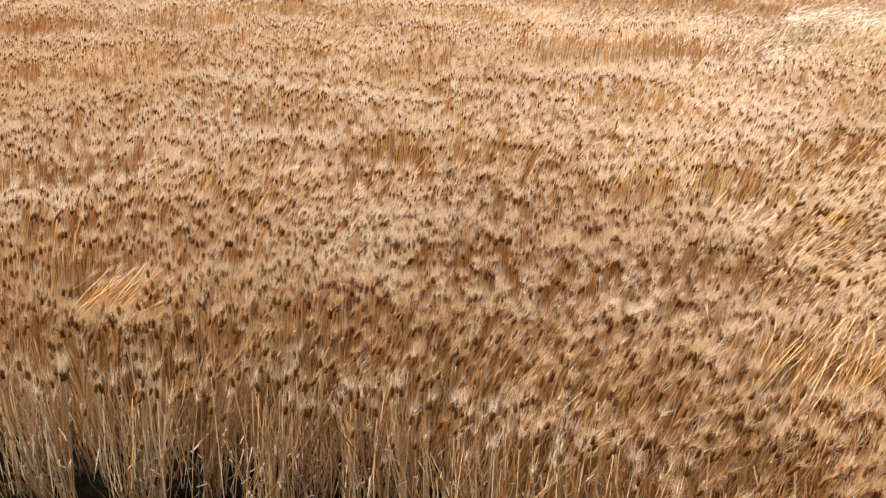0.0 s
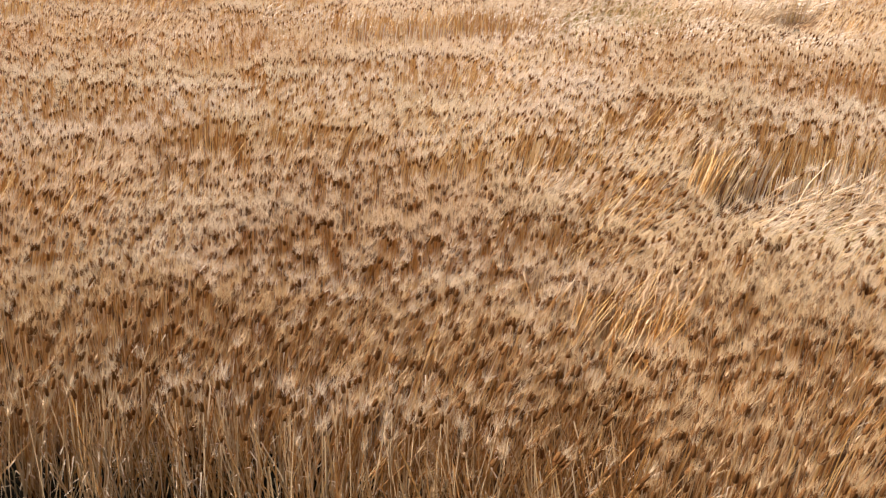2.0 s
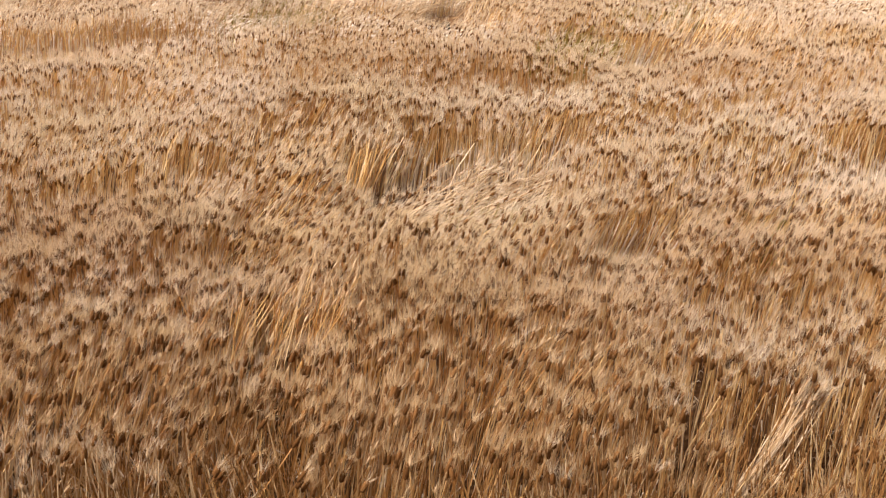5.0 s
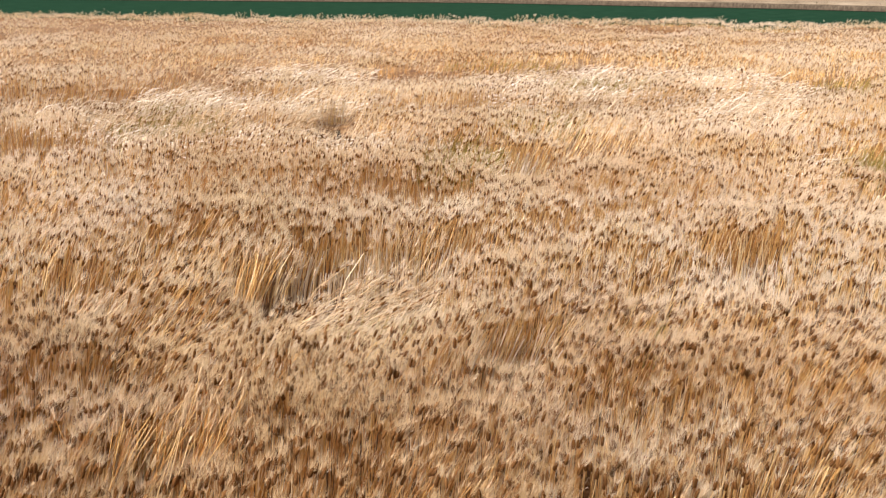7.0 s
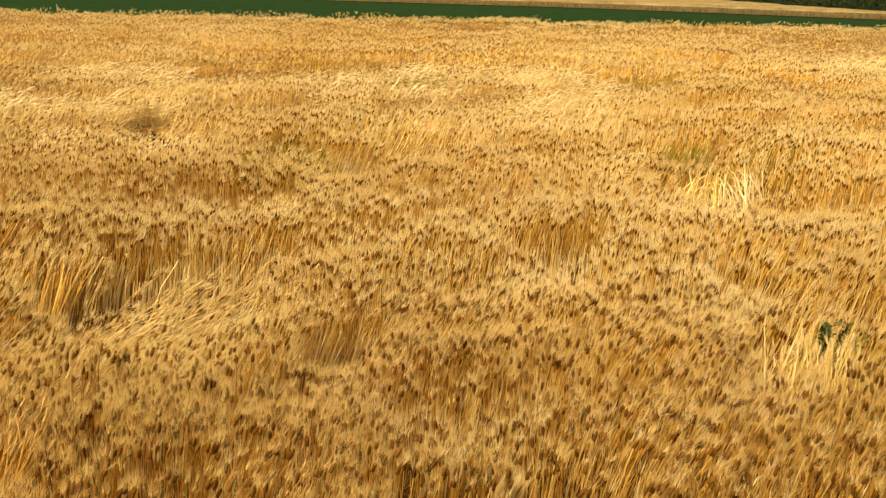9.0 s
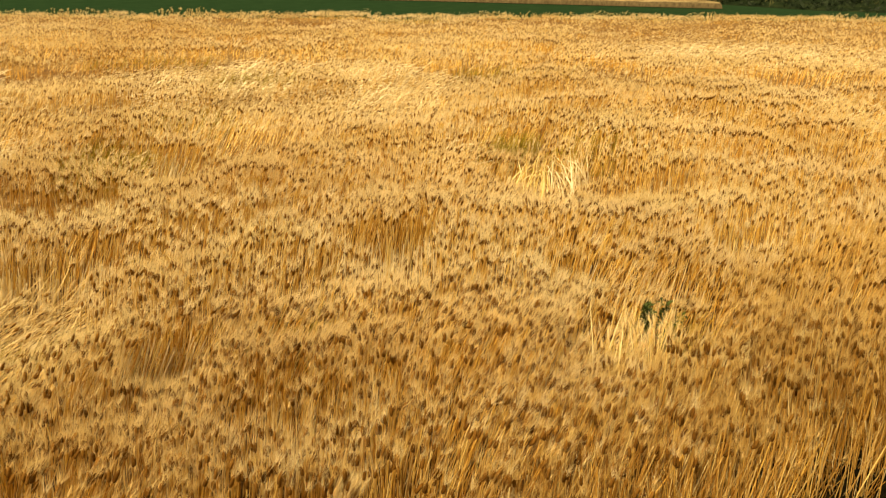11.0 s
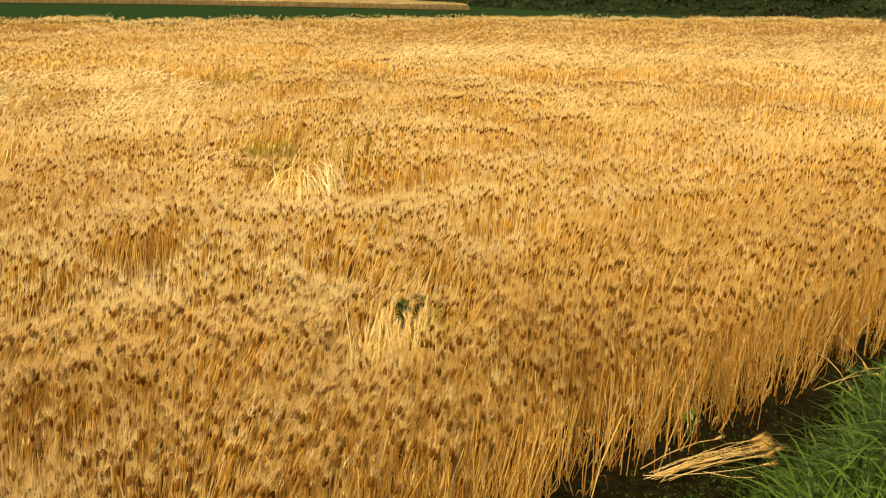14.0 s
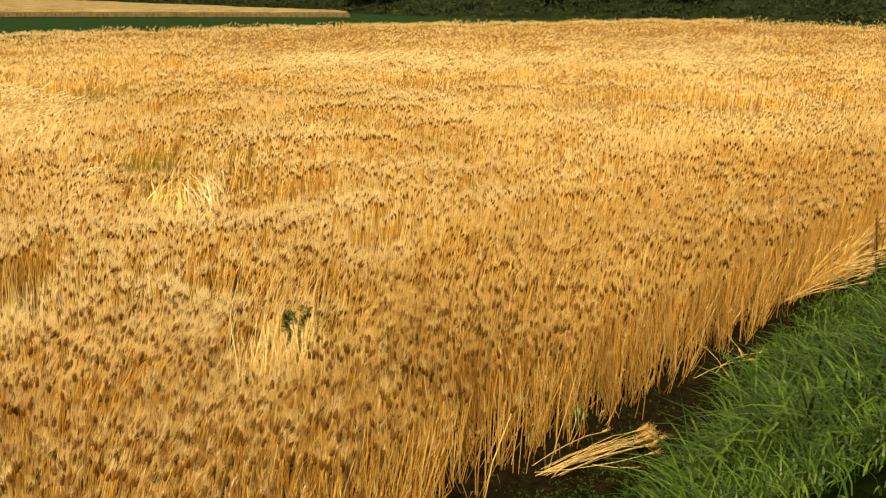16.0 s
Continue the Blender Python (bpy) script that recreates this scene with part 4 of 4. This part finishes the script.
for (fu, fv, fz), (tu, tv, tz) in (
    ((6.5, 4.2, 0.08), (7.2, 3.95, 0.22)), ((6.9, 3.85, 0.06), (7.6, 3.35, 0.05)),
    ((9.25, 4.1, 0.04), (9.95, 3.85, 0.10)), ((9.55, 4.0, 0.04), (10.2, 3.82, 0.12)),
    ((10.3, 4.5, 0.40), (9.95, 3.95, 0.22)), ((9.7, 4.4, 0.25), (9.55, 3.9, 0.08)),
):
    stray = tagged(new("fallen_stalk"), "single fallen barley stalk reaching over the soil", "barley stalk", "fallen stalks at the edge")
    stalks_between(stray, on_plan(fu, fv, fz)[None] + 0.0, on_plan(tu, tv, tz)[None] + 0.0, gr, ("stem", "ear", "awn_tuft"), straw=M_BLEACHED)
clump = tagged(new("leaning_clump"), "clump of pale barley stalks leaning out over the grass", "barley")
n = 95
a = gr.random(n)
feet = np.array([on_plan(12.4 + 1.6 * q, 4.45, 0.02) for q in a]) + gr.normal(0, 0.06, (n, 3)) * [1, 1, 0]
tips = np.array([on_plan(13.0 + 2.1 * q, 4.08, 0.36) for q in a]) + gr.normal(0, 0.19, (n, 3))
tips[:, 2] = np.maximum(tips[:, 2], 0.12)
stalks_between(clump, feet, tips, gr)


# ---- clumps whose stems show bare above a gap ----
def clump_of(n, foot_a, foot_b, tip_a, tip_b, label, gr, straw, thick=1.4, loose=0.05, arch=0.0):
    """Stalks with feet along one line of the plan and tips along another."""
    thing = tagged(new("lodged_clump"), label, "barley", "lodged clumps in the field")
    q = gr.random((n, 1))
    fa, fb, ta, tb = (on_plan(*w) for w in (foot_a, foot_b, tip_a, tip_b))
    feet = fa + (fb - fa) * q + gr.normal(0, loose, (n, 3)) * [1, 1, 0.2]
    tips = ta + (tb - ta) * q + gr.normal(0, loose * 1.5, (n, 3))
    feet[:, 2] = np.maximum(feet[:, 2], 0.02)
    stalks_between(thing, feet, tips, gr, straw=straw, thick=thick, arch=arch)


PALE = "clump of bleached barley stalks leaning over a bare gap"
GOLD = "clump of golden barley stalks leaning over a dark gap"
clump_of(36, (8.58, 13.53, 0.30), (9.31, 13.14, 0.25), (9.17, 13.82, 0.66), (9.60, 13.77, 0.70), PALE, gr, M_YELLOW, 2.3, 0.08, 0.10)
clump_of(36, (9.21, 13.14, 0.24), (10.09, 13.19, 0.30), (9.55, 13.77, 0.70), (9.99, 13.63, 0.72), PALE, gr, M_STRAW, 2.3, 0.08, 0.12)
clump_of(16, (9.89, 13.39, 0.05), (10.19, 13.29, 0.05), (9.94, 13.53, 0.93), (10.23, 13.48, 0.90), PALE, gr, M_STRAW, 2.0, 0.05)
clump_of(24, (10.95, 15.25, 0.1), (11.4, 15.0, 0.1), (11.15, 15.5, 0.80), (11.6, 15.2, 0.75), PALE, gr, M_BLEACHED, 2.2, 0.08)
clump_of(26, (10.70, 16.0, 0.05), (11.0, 15.8, 0.05), (11.25, 15.2, 0.48), (11.5, 15.0, 0.50), "clump of olive barley stalks arching over a dark hollow", gr, M_SHOOT, 2.2, 0.07, 0.26)
clump_of(30, (9.75, 16.1, 0.05), (10.0, 15.7, 0.05), (9.55, 15.5, 0.62), (9.9, 15.2, 0.55), "clump of olive barley stalks arching over a dark hollow", gr, M_YELLOW, 2.0, 0.08, 0.10)
clump_of(30, (-0.75, 24.3, 0.25), (-0.35, 23.6, 0.20), (0.20, 24.9, 0.62), (0.65, 24.6, 0.55), PALE, gr, M_BLEACHED, 2.4, 0.12, 0.08)
clump_of(36, (1.62, 4.86, 0.02), (1.80, 4.92, 0.02), (2.18, 5.12, 0.72), (2.38, 5.22, 0.76), PALE, gr, M_BLEACHED, 1.2, 0.028)
clump_of(90, (-1.80, 6.10, 0.02), (-0.85, 6.40, 0.02), (-1.50, 6.40, 0.80), (-0.52, 6.74, 0.84), GOLD, gr, M_STEM, 1.3, 0.085)
clump_of(26, (-0.98, 10.4, 0.02), (-0.80, 10.5, 0.02), (-0.80, 10.8, 0.82), (-0.45, 10.85, 0.80), PALE, gr, M_STEM, 1.7, 0.03)
clump_of(60, (-0.35, 10.1, 0.03), (1.2, 10.6, 0.03), (0.15, 10.45, 0.38), (1.9, 11.0, 0.42), PALE, gr, M_BLEACHED, 1.3, 0.14)
clump_of(110, (4.95, 6.25, 0.05), (5.6, 5.95, 0.05), (5.45, 6.60, 0.80), (5.95, 6.40, 0.76), PALE, gr, M_YELLOW, 1.3, 0.09)
clump_of(90, (-7.3, 4.95, 0.02), (-6.5, 5.1, 0.02), (-6.65, 5.3, 0.76), (-5.75, 5.5, 0.80), GOLD, gr, M_STEM, 1.5)
clump_of(40, (-2.9, 9.45, 0.03), (-2.3, 9.75, 0.03), (-2.3, 9.6, 0.70), (-1.7, 9.9, 0.72), PALE, gr, M_BLEACHED, 1.6)


# ---- single barley plants along the near edge ----
def barley_plant(gr, straw=None):
    thing = tagged(new("barley_plant"), "tall ripe barley stalk standing at the field's edge", "barley plant", "barley along the edge")
    four = tuple(Pile() for _ in range(5))
    tilt, ear = abs(gr.normal(0.07, 0.08)), None
    grow(np.zeros((1, 2)), np.array([gr.uniform(0.78, 0.96)]), leaning(np.array([tilt]), np.array([math.atan2(UY, UX) + gr.normal(0, 0.8)])), 0, four, gr)
    for pile, nm, mt in zip(four, ("stem", "ear", "ear", "awn_tuft", "leaf"), (straw or M_STEM, M_EAR, M_EAR_PALE, M_SHADED_RUSTY_AWN if straw is M_SHADED_RUSTY_STEM else M_AWN, M_LEAF)):
        if pile.n:
            made = pile.make(nm, mt, ear if nm == "awn_tuft" else thing, smooth=nm == "ear")
            ear = made if nm == "ear" else ear
    return thing


for straw, count, u0, u1 in ((M_SHADED_RUSTY_STEM, 160, 4.6, 15), (M_BLEACHED, 150, -7.2, -1.5)):
    kinds = [barley_plant(gr, straw) for _ in range(10)]
    made = 0
    while made < count:
        u = gr.uniform(u0, u1)
        x, y = to_xy(u, near_edge(u) + gr.uniform(-0.16, 0.28))
        if bare(np.array([x]), np.array([y]))[0]:
            continue
        m = pose(float(x), float(y), 0.01, 0, 0, math.degrees(gr.normal(0, 0.8)))
        if made < len(kinds):
            kinds[made].matrix_basis = m
        else:
            copy_thing(kinds[made % len(kinds)], m)
        made += 1


# ---- grass on the bank ----
def turf_edge(u):
    """Where the long grass ends towards the bare soil."""
    return np.minimum(np.interp(u, [-6, 5.5, 7.1, 8.7, 10.5, 12.5, 16, 20], [3.0, 3.0, 3.22, 3.65, 3.92, 4.05, 4.0, 4.0]), near_edge(u) - 0.25)


def blades(n, u0, u1, v0, v1, size, gr, broad=1.0):
    u, v = gr.uniform(u0, u1, n), gr.uniform(v0, v1, n)
    x, y = to_xy(u, v)
    z = np.maximum(bank_height(x, y, u, v), 0.0)
    clear = turf_edge(u) + 0.30 * (bumps(x, y, 0.4, 71) - 0.5) - v
    keep = (clear > 0) & (bumps(x, y, 0.22, 73) > 0.12)
    u, v, x, y, z, clear = (q[keep] for q in (u, v, x, y, z, clear))
    n = len(u)
    comb = 6.28 * bumps(x, y, 0.55, 74)
    t = comb + gr.normal(0, 1.6, n)
    tall = size * gr.uniform(0.5, 1.3, n) * (0.5 + 1.0 * bumps(x, y, 0.6, 72)) * (0.4 + 0.6 * step(0.0, 0.7, clear)) * (0.6 + 0.4 * step(1.0, 2.2, v))
    reach = tall * gr.uniform(0.5, 1.5, n)
    wide = gr.uniform(0.0026, 0.0068, n) * broad
    out = np.stack([np.cos(t), np.sin(t), 0 * t], -1)
    side = np.stack([-np.sin(t), np.cos(t), 0 * t], -1) * wide[:, None]
    foot = np.stack([x, y, z - 0.02], -1)
    up = np.array([0, 0, 1.0])
    droop = gr.uniform(0.6, 1.45, n)
    ring = []
    for s, w in ((0.0, 0.7), (0.3, 1.0), (0.55, 1.0), (0.8, 0.75)):
        p = foot + out * (reach * s**1.8)[:, None] + up * (tall * (1.8 * s - droop * s * s))[:, None]
        ring += [p - side * w, p + side * w]
    ring.append(foot + out * reach[:, None] + up * (tall * (1.8 - droop))[:, None])
    f = []
    for k in (0, 2, 4):
        f += [(k, k + 1, k + 3), (k, k + 3, k + 2)]
    return np.stack(ring, 1), f + [(6, 7, 8)]


lawn = Pile()
gr = np.random.default_rng(33)
lawn.add(*blades(9000, 4.6, 9.0, 0.6, 3.4, 0.22, gr))
lawn.add(*blades(2600, 5.5, 11.0, 1.0, 3.5, 0.36, gr, 1.5))
lawn.add(*blades(20000, 6.0, 13.0, 0.8, 4.0, 0.17, gr))
lawn.add(*blades(12000, 9.0, 18.0, 0.8, 4.2, 0.26, gr))
lawn.add(*blades(3000, 9.0, 18.0, 1.0, 4.2, 0.36, gr, 1.5))
lawn.add(*blades(6000, 17.0, 40.0, 0.5, 4.2, 0.36, gr, 1.6))
lawn.add(*blades(5000, 5.0, 10.0, 0.8, 2.6, 0.24, gr))
lawn.add(*blades(1500, 6.0, 9.5, 1.6, 3.4, 0.42, gr, 2.0))
lawn.add(*blades(2500, -9.0, 6.0, 0.5, 3.2, 0.30, gr))
tagged(lawn.make("bank_grass", M_GRASS), "long fresh green arching grass on the bank", "grass", kind="stuff")


# ---- low weeds, green growth and single weeds ----
def sprigs(spots, size, gr):
    """Small pointed leaves round given places."""
    n = len(spots)
    t, e = gr.uniform(0, 2 * math.pi, n), gr.uniform(0.2, 1.2, n)
    way = np.stack([np.cos(t) * np.cos(e), np.sin(t) * np.cos(e), np.sin(e)], -1)
    side = np.stack([-np.sin(t), np.cos(t), 0 * t], -1)
    long = size * gr.uniform(0.5, 1.3, (n, 1))
    up = np.array([0, 0, 1.0])
    a = spots + way * long * 0.5 + up * long * 0.08
    return np.stack([spots, a - side * long * 0.2, spots + way * long * 0.55, a + side * long * 0.2, spots + way * long - up * long * 0.1], 1), [(0, 2, 1), (0, 3, 2), (1, 2, 4), (2, 3, 4)]


gr = np.random.default_rng(44)
low = Pile()
n = 15000
u, v = gr.uniform(5.0, 18, n), 3.3 + np.abs(gr.normal(0, 0.45, n))
x, y = to_xy(u, v)
ok = (v < 4.4) & (bumps(x, y, 0.3, 81) > 0.25)
low.add(*sprigs(np.stack([x, y, np.maximum(bank_height(x, y, u, v), 0.0) + 0.02], -1)[ok], 0.04, gr))
tagged(low.make("low_weeds", M_LOW), "low dark green weeds on the near-black soil", "weeds", kind="stuff")


def weed(u, v, tall, spread, leaf, count, label, gr, mat=M_WEED, name="weed"):
    thing = tagged(new(name), label, "weed")
    x, y = to_xy(u, v)
    thing.matrix_basis = pose(float(x), float(y), 0.0)
    stems, leaves = Pile(), Pile()
    m = 5
    t = gr.uniform(0, 2 * math.pi, m)
    foot = np.zeros((m, 3))
    tip = np.stack([spread * np.cos(t), spread * np.sin(t), np.full(m, tall) * gr.uniform(0.8, 1.05, m)], -1)
    mid = (foot + tip) / 2 + [0, 0, 0.08 * tall]
    stems.add(*tube([foot, mid, tip], [np.full(m, r) for r in (0.006, 0.005, 0.003)], 5))
    k = gr.integers(0, m, count)
    s = gr.uniform(0.35, 1.0, (count, 1))
    leaves.add(*sprigs(tip[k] * s + gr.normal(0, 0.02, (count, 3)), leaf, gr))
    stems.make("stem", M_WEED, thing)
    leaves.make("foliage", mat, thing)


weed(6.18, 6.72, 0.93, 0.17, 0.10, 420, "dark green bushy weed rising among the barley", gr)
weed(6.42, 6.80, 0.84, 0.10, 0.06, 90, "dark green bushy weed rising among the barley", gr)
weed(7.34, 4.30, 0.30, 0.04, 0.10, 16, "small bright green weed at the barley's foot", gr, M_GRASS)
weed(14.35, 3.9, 0.95, 0.10, 0.05, 190, "rusty brown dock seed head beside the barley", gr, M_DOCK, "dock_plant")
weed(9.6, 3.65, 0.25, 0.08, 0.09, 24, "small bright green weed at the barley's foot", gr, M_GRASS)

shoots = Pile()
for u0, v0, a, c, n in ((2.7, 17.7, 0.9, 0.6, 500), (10.5, 16.6, 0.7, 0.35, 260), (11.6, 15.2, 0.8, 0.3, 120), (-3.2, 21.8, 1.4, 0.7, 500), (13.2, 17.2, 1.0, 0.5, 260), (5.4, 22.5, 1.2, 0.6, 260), (0.6, 8.9, 0.6, 0.3, 90), (2.9, 8.6, 0.8, 0.5, 80), (6.2, 6.9, 0.5, 0.3, 120), (18, 29, 2.5, 1.5, 400), (9.5, 30, 2.0, 1.0, 400), (-3.4, 25.2, 1.0, 1.0, 180), (2.9, 19.2, 0.5, 0.7, 150), (7.5, 37, 2.5, 2.0, 300)):
    r, t = np.sqrt(gr.random(n)), gr.uniform(0, 2 * math.pi, n)
    x, y = to_xy(u0 + a * r * np.cos(t), v0 + c * r * np.sin(t))
    tall = gr.uniform(0.5, 0.85, n)
    w = np.stack([np.full(n, UX), np.full(n, UY), 0 * tall], -1) * (0.25 * tall)[:, None] + gr.normal(0, 0.08, (n, 3)) * [1, 1, 0]
    foot = np.stack([x, y, 0 * x + 0.05], -1)
    thick = 0.004 * (1 if v0 < 12 else 1.6)
    shoots.add(*tube([foot, foot + w * 0.3 + [0, 0, 1] * (0.6 * tall)[:, None], foot + w + [0, 0, 1] * tall[:, None]], [np.full(n, thick), np.full(n, thick), np.full(n, 0.001)], 3))
tagged(shoots.make("green_shoots", M_SHOOT), "olive green late shoots among the ripe barley", "shoots", kind="stuff")
